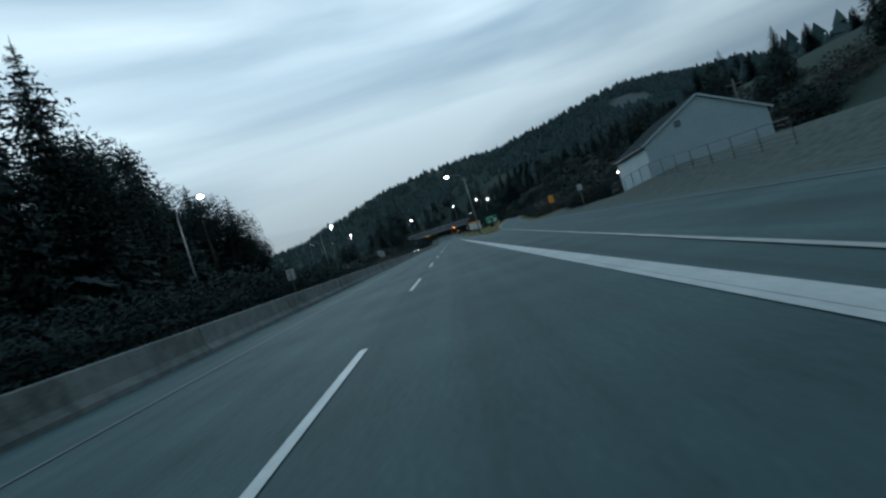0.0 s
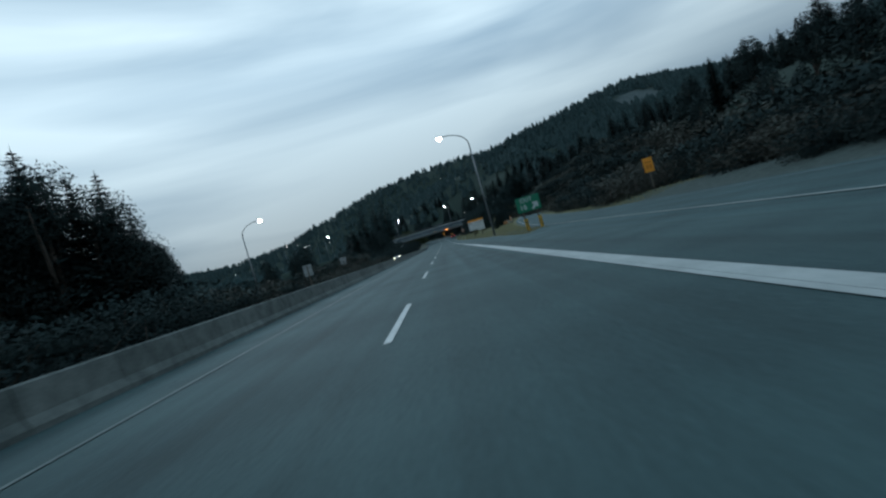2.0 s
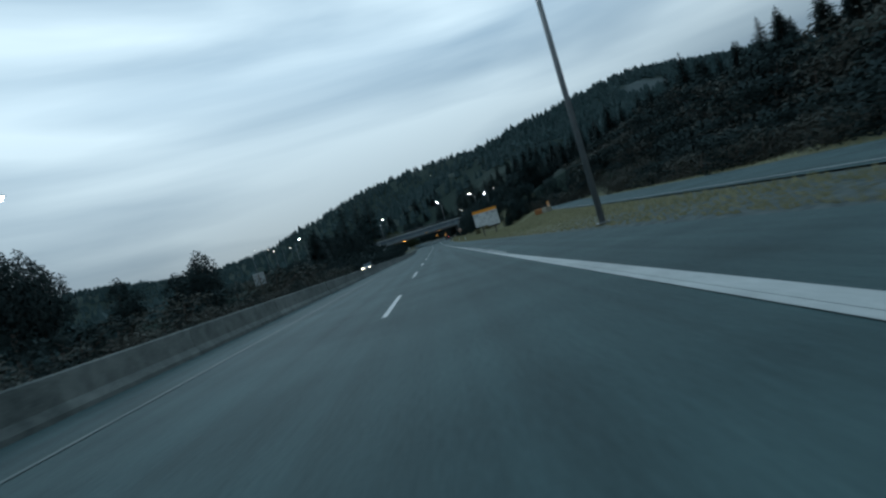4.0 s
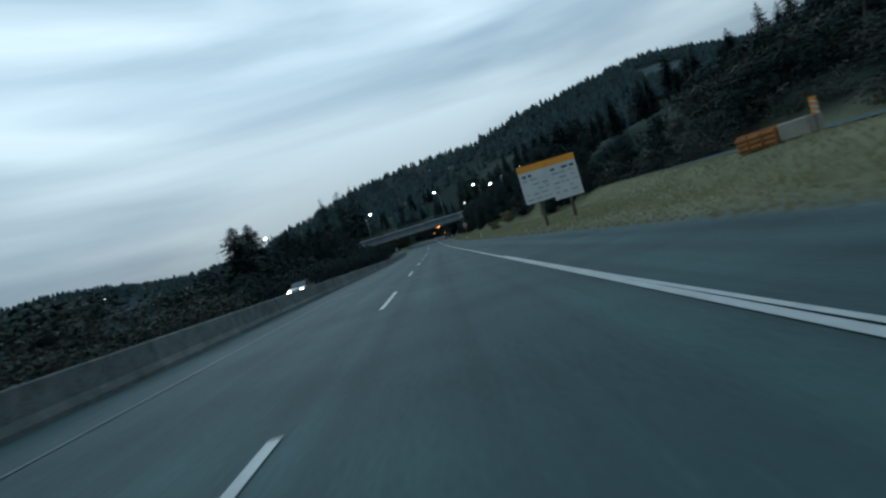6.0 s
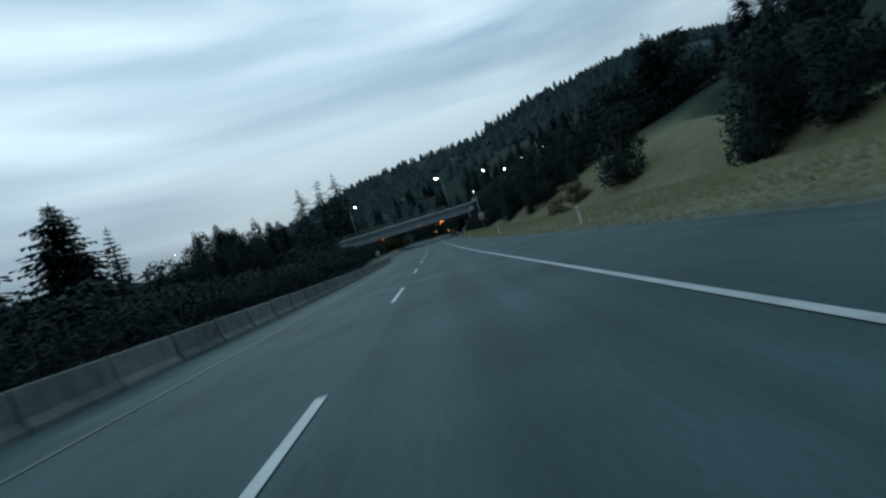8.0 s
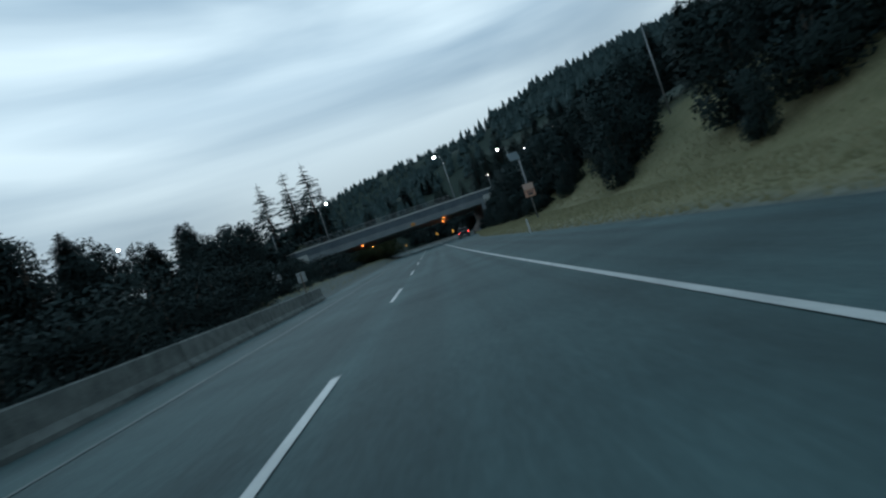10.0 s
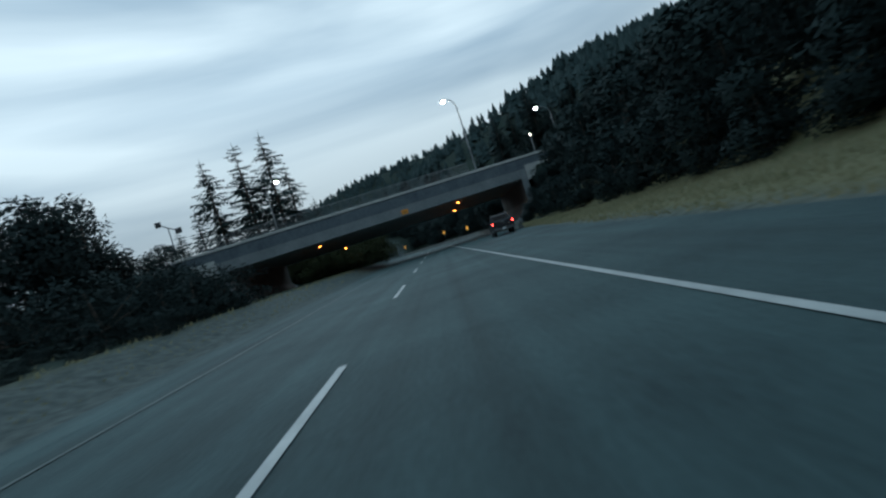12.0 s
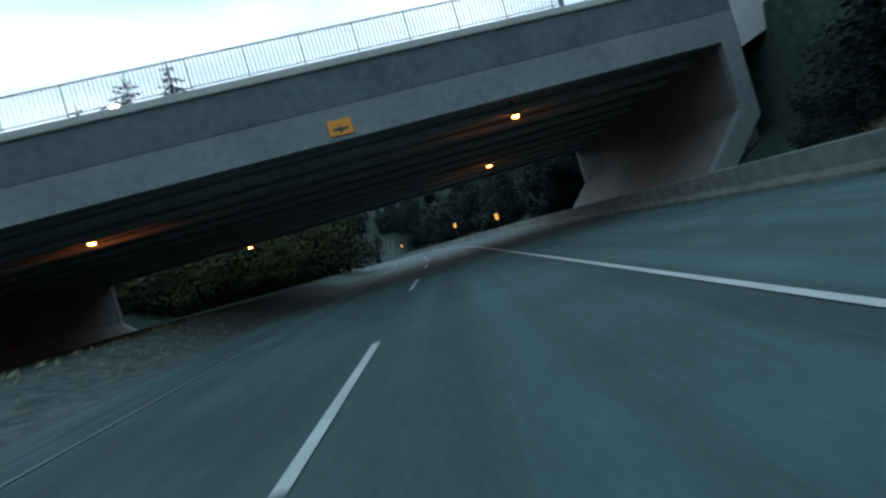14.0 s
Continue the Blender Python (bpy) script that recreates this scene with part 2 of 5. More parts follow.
def ground_material():
    m = bpy.data.materials.new("ground_cover")
    m.use_nodes = True
    nt = m.node_tree
    b = nt.nodes["Principled BSDF"]
    b.inputs["Roughness"].default_value = 0.95
    b.inputs["Specular IOR Level"].default_value = 0.1
    geo = nt.nodes.new("ShaderNodeNewGeometry")
    n1 = nt.nodes.new("ShaderNodeTexNoise")
    n1.inputs["Scale"].default_value = 0.12
    n1.inputs["Detail"].default_value = 8.0
    n1.inputs["Roughness"].default_value = 0.65
    n2 = nt.nodes.new("ShaderNodeTexNoise")
    n2.inputs["Scale"].default_value = 3.0
    n2.inputs["Detail"].default_value = 5.0
    for n in (n1, n2):
        nt.links.new(geo.outputs["Position"], n.inputs["Vector"])

    def ramp(src, p0, p1, c0, c1):
        r = nt.nodes.new("ShaderNodeValToRGB")
        r.color_ramp.elements[0].position, r.color_ramp.elements[1].position = p0, p1
        r.color_ramp.elements[0].color, r.color_ramp.elements[1].color = (*c0, 1), (*c1, 1)
        nt.links.new(src, r.inputs["Fac"])
        return r.outputs["Color"]

    def blend(fac, a, c):
        x = nt.nodes.new("ShaderNodeMix")
        x.data_type = "RGBA"
        nt.links.new(fac, x.inputs["Factor"])
        nt.links.new(a, x.inputs[6])
        nt.links.new(c, x.inputs[7])
        return x.outputs[2]

    grass = blend(ramp(n2.outputs["Fac"], 0.35, 0.65, (0, 0, 0), (1, 1, 1)),
                  ramp(n1.outputs["Fac"], 0.35, 0.65, (0.108, 0.110, 0.056), (0.170, 0.158, 0.090)),
                  ramp(n1.outputs["Fac"], 0.35, 0.65, (0.126, 0.120, 0.066), (0.210, 0.188, 0.112)))
    floor_ = ramp(n2.outputs["Fac"], 0.3, 0.7, (0.018, 0.030, 0.026), (0.042, 0.056, 0.044))
    gravel = ramp(n2.outputs["Fac"], 0.3, 0.7, (0.052, 0.064, 0.066), (0.13, 0.148, 0.148))
    attr = nt.nodes.new("ShaderNodeAttribute")
    attr.attribute_name = "cover"
    sep = nt.nodes.new("ShaderNodeSeparateColor")
    nt.links.new(attr.outputs["Color"], sep.inputs["Color"])
    c = blend(sep.outputs["Red"], floor_, grass)
    c = blend(sep.outputs["Green"], c, gravel)
    nt.links.new(c, b.inputs["Base Color"])
    bp = nt.nodes.new("ShaderNodeBump")
    bp.inputs["Strength"].default_value = 0.3
    bp.inputs["Distance"].default_value = 0.08
    nt.links.new(n2.outputs["Fac"], bp.inputs["Height"])
    nt.links.new(bp.outputs["Normal"], b.inputs["Normal"])
    return m


M_GROUND = ground_material()


# ---------------------------------------------------------------- mesh helpers
def link(name, mesh, material, parent=None, label=""):
    if not mesh.materials:
        mesh.materials.append(material)
    ob = new(name, mesh)
    if parent is not None:
        ob.parent = parent
    if label:
        ob["label"] = label
    return ob


def part(name, bm, material, parent=None, label="", smooth=False):
    me = bpy.data.meshes.new(name)
    bm.to_mesh(me)
    bm.free()
    if smooth:
        me.polygons.foreach_set("use_smooth", [True] * len(me.polygons))
    return link(name, me, material, parent, label)


def pymesh(name, verts, faces, material, parent=None, label="", smooth=False):
    me = bpy.data.meshes.new(name)
    me.from_pydata(verts, [], faces)
    me.update()
    if smooth:
        me.polygons.foreach_set("use_smooth", [True] * len(me.polygons))
    return link(name, me, material, parent, label)


def crown(verts, faces, normals, material, parent):
    """Foliage blades as one mesh, each corner shaded along the outward direction given for it."""
    turned = []
    for a, b, c in faces:
        up = (Vector(verts[b]) - Vector(verts[a])).cross(Vector(verts[c]) - Vector(verts[a]))
        turned.append((a, b, c) if up.dot(normals[a] + normals[b] + normals[c]) >= 0 else (a, c, b))
    ob = pymesh("crown", verts, turned, material, parent, smooth=True)
    ob.data.normals_split_custom_set_from_vertices(normals)
    return ob


def box(bm, lo, hi, bevel=0.0, m=None):
    lo, hi = Vector(lo), Vector(hi)
    c, d = (lo + hi) / 2, hi - lo
    r = bmesh.ops.create_cube(bm, size=1.0, matrix=Matrix.Translation(c) @ Matrix.Diagonal((*d, 1)))
    vs = r["verts"]
    if bevel:
        es = list({e for v in vs for e in v.link_edges})
        r = bmesh.ops.bevel(bm, geom=es, offset=bevel, segments=1, affect="EDGES", profile=0.5)
        vs = r["verts"] if m is not None else vs
    if m is not None:
        bmesh.ops.transform(bm, matrix=m, verts=vs)
    return bm


def boxed(lo, hi, bevel=0.0):
    return box(bmesh.new(), lo, hi, bevel)


def tube(points, radii, sides=8, caps=True):
    """A round bar along points."""
    bm = bmesh.new()
    pts = [Vector(p) for p in points]
    if not hasattr(radii, "__len__"):
        radii = [radii] * len(pts)
    rings = []
    for i, p in enumerate(pts):
        d = (pts[min(i + 1, len(pts) - 1)] - pts[max(i - 1, 0)]).normalized()
        a = d.cross(Vector((0, 1, 0.01)) if abs(d.y) < 0.9 else Vector((1, 0, 0))).normalized()
        b = d.cross(a)
        rings.append([bm.verts.new(p + radii[i] * (math.cos(k * math.tau / sides) * a + math.sin(k * math.tau / sides) * b)) for k in range(sides)])
    for r0, r1 in zip(rings, rings[1:]):
        for k in range(sides):
            bm.faces.new((r0[k], r0[(k + 1) % sides], r1[(k + 1) % sides], r1[k]))
    if caps:
        bm.faces.new(rings[0][::-1])
        bm.faces.new(rings[-1])
    bmesh.ops.recalc_face_normals(bm, faces=bm.faces)
    return bm


def prism(outline, axis, lo, hi, bevel=0.0):
    """A solid from a flat outline of (a, b), pushed along axis 'x', 'y' or 'z' from lo to hi."""
    bm = bmesh.new()

    def at(p, d):
        return {"x": (d, p[0], p[1]), "y": (p[0], d, p[1]), "z": (p[0], p[1], d)}[axis]

    r0 = [bm.verts.new(at(p, lo)) for p in outline]
    r1 = [bm.verts.new(at(p, hi)) for p in outline]
    n = len(outline)
    for k in range(n):
        bm.faces.new((r0[k], r0[(k + 1) % n], r1[(k + 1) % n], r1[k]))
    bm.faces.new(r0[::-1])
    bm.faces.new(r1)
    bmesh.ops.recalc_face_normals(bm, faces=bm.faces)
    if bevel:
        bmesh.ops.bevel(bm, geom=list(bm.edges), offset=bevel, segments=2, affect="EDGES", profile=0.6)
    return bm


def lettering(text, size):
    """The built-in font as a flat mesh in the xz plane, facing -y, middle at the origin."""
    cu = bpy.data.curves.new("lettering", "FONT")
    cu.body, cu.size, cu.extrude = text, size, 0.004
    cu.align_x, cu.align_y = "CENTER", "CENTER"
    ob = new("lettering", cu)
    me = bpy.data.meshes.new_from_object(ob)
    bpy.data.objects.remove(ob)
    bpy.data.curves.remove(cu)
    me.transform(Matrix.Rotation(radians(90), 4, "X"))
    return me


def thing(name, m, label, category, group="", kind=""):
    ob = new(name)
    ob.empty_display_size = 0.3
    ob.matrix_world = lay(m)
    return tagged(ob, label, category, group, kind)


def smooth(a, b, v):
    t = min(1.0, max(0.0, (v - a) / (b - a)))
    return t * t * (3 - 2 * t)


def sig(v):
    return 1 / (1 + math.exp(-max(-40.0, min(40.0, v))))


# ---------------------------------------------------------------- lie of the land
BRIDGE = pose(-2.0, 345.6, 0.0, 0, 0, 11.0)
BRIDGE_INV = BRIDGE.inverted()
DECK_L, DECK_R, DECK_W = -28.0, 22.5, 24.0
SKEW = math.tan(radians(11.0))


def along(y):
    """Distance along the highway for a distance on the straight plan."""
    return y + 2.9 * smooth(190, 240, y)


def easing(a, b, y):
    """Integral of a slope that grows from 0 at a to 1 at b and stays there."""
    return 0.0 if y <= a else (y - a) ** 2 / (2 * (b - a)) if y < b else y - (a + b) / 2


def lie(x, y, z):
    """A point of the straight, level plan on the real highway, which turns a little to the left and begins to climb."""
    y = along(y)
    return x - 0.0083 * easing(180, 270, y), y, z + 0.0184 * easing(205, 275, y)


def lay(m, tilt=False):
    """A pose of the plan on the real highway; tilt: lying flat on its grade."""
    x, y, z = m.translation
    turn = Matrix.Rotation(0.0083 * min(1.0, max(0.0, (y - 177) / 90)), 4, "Z")
    if tilt:
        turn = turn @ Matrix.Rotation(0.0184 * min(1.0, max(0.0, (y - 202) / 70)), 4, "X")
    m = turn @ m
    m.translation = lie(x, y, z)
    return m


def shift(y):
    """The highway bends left beyond the bridge."""
    return -max(0.0, y - 360.0) ** 2 / 660.0


def shoulder(y):
    """Right edge of the pavement, which widens to a pull-out before the overpass."""
    return 7.0 + 2.8 * smooth(286, 330, y)


def ramp_left(y):
    return 4.5 + 0.066 * y + 0.0007 * max(0.0, y - 90.0) ** 2


def ramp_height(y):
    return 0.014 * max(0.0, y - 95.0) + 0.00005 * max(0.0, y - 95.0) ** 2


def bank_foot(y):
    return float(np.interp(y, [60, 100, 150, 185, 203, 214, 226, 235, 260, 300, 330], [36, 34, 29, 21, 19.6, 19.2, 16.2, 16, 13.5, 13.5, 13.5]))


RIDGE_X = [46, 96, 146, 171, 193, 226, 275, 304, 344, 379, 431, 484, 555, 654]
RIDGE_Y = [611, 565, 580, 590, 605, 640, 675, 700, 715, 730, 740, 745, 750, 755]
RIDGE_Z = [58.5, 73.0, 82.5, 88.6, 95.0, 104.1, 118.0, 122.5, 120.3, 120.0, 115.8, 114.7, 109.6, 100.5]


def height(x, y):
    u = x - shift(y)
    z = 0.0
    pave = shoulder(y)
    if u > pave:
        z += min(0.06 * (u - pave - 0.2), 0.35) if u > pave + 0.2 else 0.0
        b = 0.485 * max(0.0, u - bank_foot(y))
        z += 26.0 * (1 - math.exp(-b / 26.0))
        z += 1.1 * smooth(14, 20, u) * (1 - smooth(40, 54, y))
    elif u < -6.0:
        near = 1 - smooth(258, 268, y)
        z += near * -0.1 * smooth(6.8, 10.0, -u)
        z += (1 - near) * (min(0.38 * max(0.0, -u - 7.2), 0.95) + min(0.12 * max(0.0, -u - 11.5), 2.2) * (1 - 0.82 * smooth(302, 322, y) * (1 - smooth(24, 29, -u))))
    # embankments of the overpass
    q = BRIDGE_INV @ Vector((x, y, 0))
    across = q.x - SKEW * min(DECK_W, max(0.0, q.y))
    if across > DECK_R - 2.6 or across < DECK_L + 2.8:
        z = max(z, 7.2 - max(0.0, abs(q.y - DECK_W / 2) - DECK_W / 2 - 0.2) / 1.5)
    # wooded hills
    near = smooth(50, 170, x)
    near += (1 - near) * smooth(400, 540, y)
    slope = sig((x + 0.5 * (y - 400) - 118.6) / 65.6) * near
    right = float(np.interp(y, [200, 430, 500, 580, 760], [44, 49, 74, 103, 91])) * slope - 4.0
    far = float(np.interp(x, RIDGE_X, RIDGE_Y))
    s = max(0.0, (y - 300) / (far - 300))
    ridge = float(np.interp(x, RIDGE_X, RIDGE_Z)) * (min(s, 1.0) ** 1.25 - 0.25 * smooth(1.0, 1.7, s))
    ridge = max(ridge, float(np.interp(y, [200, 430], [44, 49])) * slope - 4.0)
    right += smooth(20, 60, x) * (ridge - right)
    crest = (39 + 86 * sig((x + 184) / 68.0) + 48 * sig(-(x + 520) / 60.0)) * math.exp(-((min(y, 1000.0) - 1000) / 210.0) ** 2)
    rough = 4.5 * noise.noise(Vector((x * 0.012, y * 0.012, 0.3))) + 3.0 * noise.noise(Vector((x * 0.04, y * 0.04, 1.3)))
    hill = max(right, crest)
    if hill > 0.5 and (u > 14 or y > 480 or x < -60):
        z = max(z, (hill + rough * min(1.0, hill / 20.0)) * (smooth(14, 45, u) if y < 480 and u > 0 else 1.0))
    # the ramp's bed
    if -80 < y < 235:
        c = ramp_left(y) + 2.2
        f = 1 - smooth(4.2, 8.5, abs(x - c)) if x > c or y > 86 else 1.0
        if x > 7.0:
            z = z * (1 - f) + (ramp_height(y) - 0.06) * f
    if -6.2 <= u <= pave + 0.05:
        z = -0.08
    return z


def axis_lines(spans):
    out = []
    for a, b, step in spans:
        out += list(np.arange(a, b, step))
    return out + [spans[-1][1]]


def build_ground():
    xs = axis_lines([(-2600, -900, 170), (-900, -200, 35), (-200, -60, 10), (-60, -30, 3), (-30, 40, 0.9), (40, 80, 3), (80, 300, 11), (300, 1000, 35), (1000, 2800, 180)])
    ys = axis_lines([(-1500, -300, 150), (-300, -40, 20), (-40, 390, 2.2), (390, 520, 5), (520, 1300, 20), (1300, 3200, 190)])
    verts = [(x, y, height(x, y)) for y in ys for x in xs]
    n = len(xs)
    faces = [(j * n + i, j * n + i + 1, (j + 1) * n + i + 1, (j + 1) * n + i) for j in range(len(ys) - 1) for i in range(n - 1)]
    ob = pymesh("ground", [lie(*v) for v in verts], faces, M_GROUND, smooth=True)
    tagged(ob, "dry grass verges, gravel and dark wooded hillsides", "ground", kind="structure")
    layer = ob.data.color_attributes.new("cover", "FLOAT_COLOR", "POINT")
    data = []
    for x, y, z in verts:
        u = x - shift(y)
        wob = 2.0 * noise.noise(Vector((x * 0.15, y * 0.08, 5.0)))
        g = (0.12 + 0.88 * smooth(96, 126, y)) * smooth(6.0, 7.5, u) * (1 - smooth(24, 34, u + wob * 2)) * (1 - smooth(325, 338, y))
        if u < -6:
            g = 0.35 * smooth(258, 268, y) * (1 - smooth(9.5, 11.0, -u + wob * 0.6)) * (1 - smooth(312, 326, y))
        grav = (1 - smooth(0.0, 1.2, u - shoulder(y))) if u > 0 else 0.8 * smooth(240, 252, y) * (1 - smooth(8.6, 10.4, -u + wob * 0.5))
        if u > 7.0:
            grav = max(grav, 0.5 * (1 - smooth(84, 100, y)) * (1 - smooth(30, 40, u + wob * 2)))
        if 6.5 < u < ramp_left(y) + 0.6 and 60 < y < 135:
            grav = max(grav, 0.75 * (1 - smooth(100, 132, y)))
        if (((x - 246) * 0.93 - (y - 590) * 0.37) / 30) ** 2 + (((x - 246) * 0.37 + (y - 590) * 0.93) / 34) ** 2 < 1:
            grav = 0.9
        data += [g, grav, 0.0, 1.0]
    layer.data.foreach_set("color", data)
    return ob


build_ground()


def ribbon(name, left, right, lift, y0, y1, step, material, label, category="road", kind="structure", rise=None):
    """A sheet along the road between two edges given as functions of y."""
    ys = list(np.arange(y0, y1, step)) + [y1]
    verts, faces = [], []
    for k, y in enumerate(ys):
        z = lift + (rise(y) if rise else 0.0)
        verts += [lie(left(y), y, z), lie(right(y), y, z)]
        if k:
            faces.append((2 * k - 2, 2 * k - 1, 2 * k + 1, 2 * k))
    ob = pymesh(name, verts, faces, material)
    return tagged(ob, label, category, kind=kind)


ribbon("road", lambda y: shift(y) - 6.1, lambda y: shift(y) + shoulder(y), 0.0, -120, 640, 4.0, M_ASPHALT, "grey asphalt highway carriageway with two lanes")
ribbon("exit_ramp_road", lambda y: 7.0 + max(0.0, ramp_left(y) - 7.5) * smooth(80, 92, y), lambda y: max(7.05, ramp_left(y) + 5.4), 0.0, -20, 225, 3.0, M_RAMP,
       "lighter asphalt exit ramp splitting from the highway", rise=ramp_height)


def stripe(name, x, half, y0, y1, label, material=M_PAINT, lift=0.012, step=4.0, rise=None):
    return ribbon(name, lambda y: x(y) - half, lambda y: x(y) + half, lift, y0, y1, step, material, label, "road marking", "structure", rise)


stripe("edge_line_right", lambda y: 3.69 + shift(y), 0.06, -100, 620, "solid white painted edge line on asphalt")
stripe("edge_line_left", lambda y: -3.62 + shift(y), 0.05, -100, 620, "faded thin edge line on asphalt", M_WORN)
ribbon("shoulder_strip", lambda y: -5.95 + 0.12 * math.sin(y * 0.9), lambda y: -4.75 + 0.1 * math.sin(y * 0.55) + 0.06 * math.sin(y * 1.7), 0.005, 262, 352, 1.0, M_DUSTY, "paler dusty asphalt shoulder along the verge")
stripe("ramp_line_left", lambda y: ramp_left(y), 0.06, -20, 215, "solid faded white line along the exit ramp", M_FADED, lift=0.02, rise=ramp_height)
stripe("ramp_line_right", lambda y: ramp_left(y) + 4.4, 0.06, 4, 215, "thin white edge line of the exit ramp", M_WORN, lift=0.02, rise=ramp_height)
ribbon("gore_line", lambda y: 3.76, lambda y: 3.80 + 0.26 * smooth(118, 92, y), 0.011, -20, 118, 3.0, M_PAINT,
       "thick white painted gore line beside the edge line", "road marking")
ribbon("second_edge_line", lambda y: 3.74 + 0.17 * smooth(147, 130, y), lambda y: 3.82 + 0.17 * smooth(147, 130, y), 0.013, 112, 156, 3.0, M_PAINT,
       "second white line merging into the edge line", "road marking")


def lane_dash(length=4.3):
    bm = bmesh.new()
    bm.faces.new([bm.verts.new(p) for p in ((-0.06, 0, 0), (0.06, 0, 0), (0.06, length, 0), (-0.06, length, 0))])
    return part("lane_dash", bm, M_PAINT)


first = None
for n in range(-4, 40):
    y = 9.03 + 12.0 * n if n < 8 else 10.28 + 12.0 * n
    m = pose(shift(y), y - 4.3, 0.012, 0, 0, math.degrees(max(0.0, y - 360.0) / 330.0))
    if first is None:
        first = lane_dash()
        first.matrix_world = lay(m, True)
        tagged(first, "white painted lane dash on grey asphalt", "lane dash", "lane dashes along the highway", "structure")
    else:
        copy_thing(first, lay(m, True))

# ---------------------------------------------------------------- concrete barriers
def concrete_barrier():
    half = [(0.26, 0), (0.26, 0.10), (0.155, 0.26), (0.10, 0.78), (0.07, 0.81)]
    bm = prism(half + [(-x, z) for x, z in half[::-1]], "y", -1.246, 1.246)
    for v in bm.verts:
        if v.co.z > 0.7:
            v.co.y *= 0.998
    ob = part("concrete_barrier", bm, M_CONCRETE)
    return tagged(ob, "weathered grey precast concrete roadside barrier", "concrete barrier", "concrete barriers along the road")


BARRIER = concrete_barrier()
BARRIER.matrix_world = pose(-6.05, -20.0, 0.0)
for k in range(1, 114):
    copy_thing(BARRIER, lay(pose(-6.05 + random.uniform(-0.02, 0.02), -20.0 + 2.5 * k, 0.0, 0, 0, random.uniform(-0.3, 0.3)), True))
y = 331.0
while y < 600:
    a = max(0.0, y - 360.0) / 330.0
    copy_thing(BARRIER, lay(pose(9.95 + shift(y), y, 0.0, 0, 0, math.degrees(math.atan(a))), True))
    y += 2.5 * math.cos(math.atan(a))


# ---------------------------------------------------------------- trees and shrubs
def frond(verts, faces, normals, base, way, length, droop, width, rng, steps):
    """A fir branch as a chain of flat drooping sprays."""
    side = way.cross(Vector((0, 0, 1))).normalized()
    for k in range(steps):
        t = (k + 0.4 + rng.uniform(-0.3, 0.3)) / steps
        p = base + way * (length * t) + Vector((0, 0, -droop * length * t * t + 0.10 * length * t))
        w = width * (1.2 - t) * rng.uniform(0.7, 1.3)
        l = length / steps * 1.3
        for sgn in (-1, 1):
            out = (way * 0.6 + side * sgn * 0.8 + Vector((0, 0, rng.uniform(-0.45, 0.05)))).normalized()
            i = len(verts)
            verts += [p - way * l * 0.4, p + way * l * 0.5 + Vector((0, 0, -0.1 * l)), p + out * (w + l * 0.4) + Vector((0, 0, -0.3 * w))]
            faces.append((i, i + 1, i + 2))
            normals += [(way * 0.75 + side * sgn * 0.25 + Vector((0, 0, 0.5 + rng.uniform(-0.25, 0.25)))).normalized()] * 3


def fir_tree(name, tall, spread, seed, sparse=0.0, bare=0.06, label="dark green fir tree", power=0.75, dense=1.0, needles=None, steps=6):
    rng = random.Random(seed)
    m = thing(name, Matrix(), label, "tree")
    trunk = tube([(0, 0, -0.5), (0.03 * tall * rng.uniform(-0.3, 0.3), 0, tall * 0.5), (0, 0, tall * 0.98)], [tall * 0.017, tall * 0.011, 0.02], 7)
    part("trunk", trunk, M_BARK, m, smooth=True)
    verts, faces, normals = [], [], []
    gap = max(0.5, 0.034 * tall) / (1.35 if dense > 1.5 else 1.0)
    levels = int(tall * (1 - bare) / gap)
    for k in range(levels):
        f = k / levels
        z = tall * (bare + (1 - bare) * f)
        r = spread * (1 - f) ** power * rng.uniform(0.78, 1.12) + 0.15
        if f < 0.12:
            r *= 0.6 + 3 * f
        count = max(4, int((9 - 4 * f) * dense))
        a0 = rng.uniform(0, math.tau)
        for j in range(count):
            if rng.random() < sparse:
                continue
            a = a0 + j * math.tau / count + rng.uniform(-0.3, 0.3)
            rr = r * rng.uniform(0.55, 1.15)
            droop = rng.uniform(0.3, 0.55) - 0.35 * f
            frond(verts, faces, normals, Vector((0, 0, z + rng.uniform(-0.22, 0.22) * gap)), Vector((math.cos(a), math.sin(a), 0)), rr, droop, 0.34 * rr + 0.22, rng, steps)
    for k in range(4):
        a = k * math.tau / 4
        i = len(verts)
        verts += [Vector((0.12 * math.cos(a), 0.12 * math.sin(a), tall * 0.955)), Vector((-0.12 * math.sin(a), 0.12 * math.cos(a), tall * 0.955)), Vector((0, 0, tall * 1.02))]
        faces.append((i, i + 1, i + 2))
        normals += [Vector((math.cos(a), math.sin(a), 0.4)).normalized()] * 3
    crown(verts, faces, normals, needles or M_NEEDLE, m)
    return m


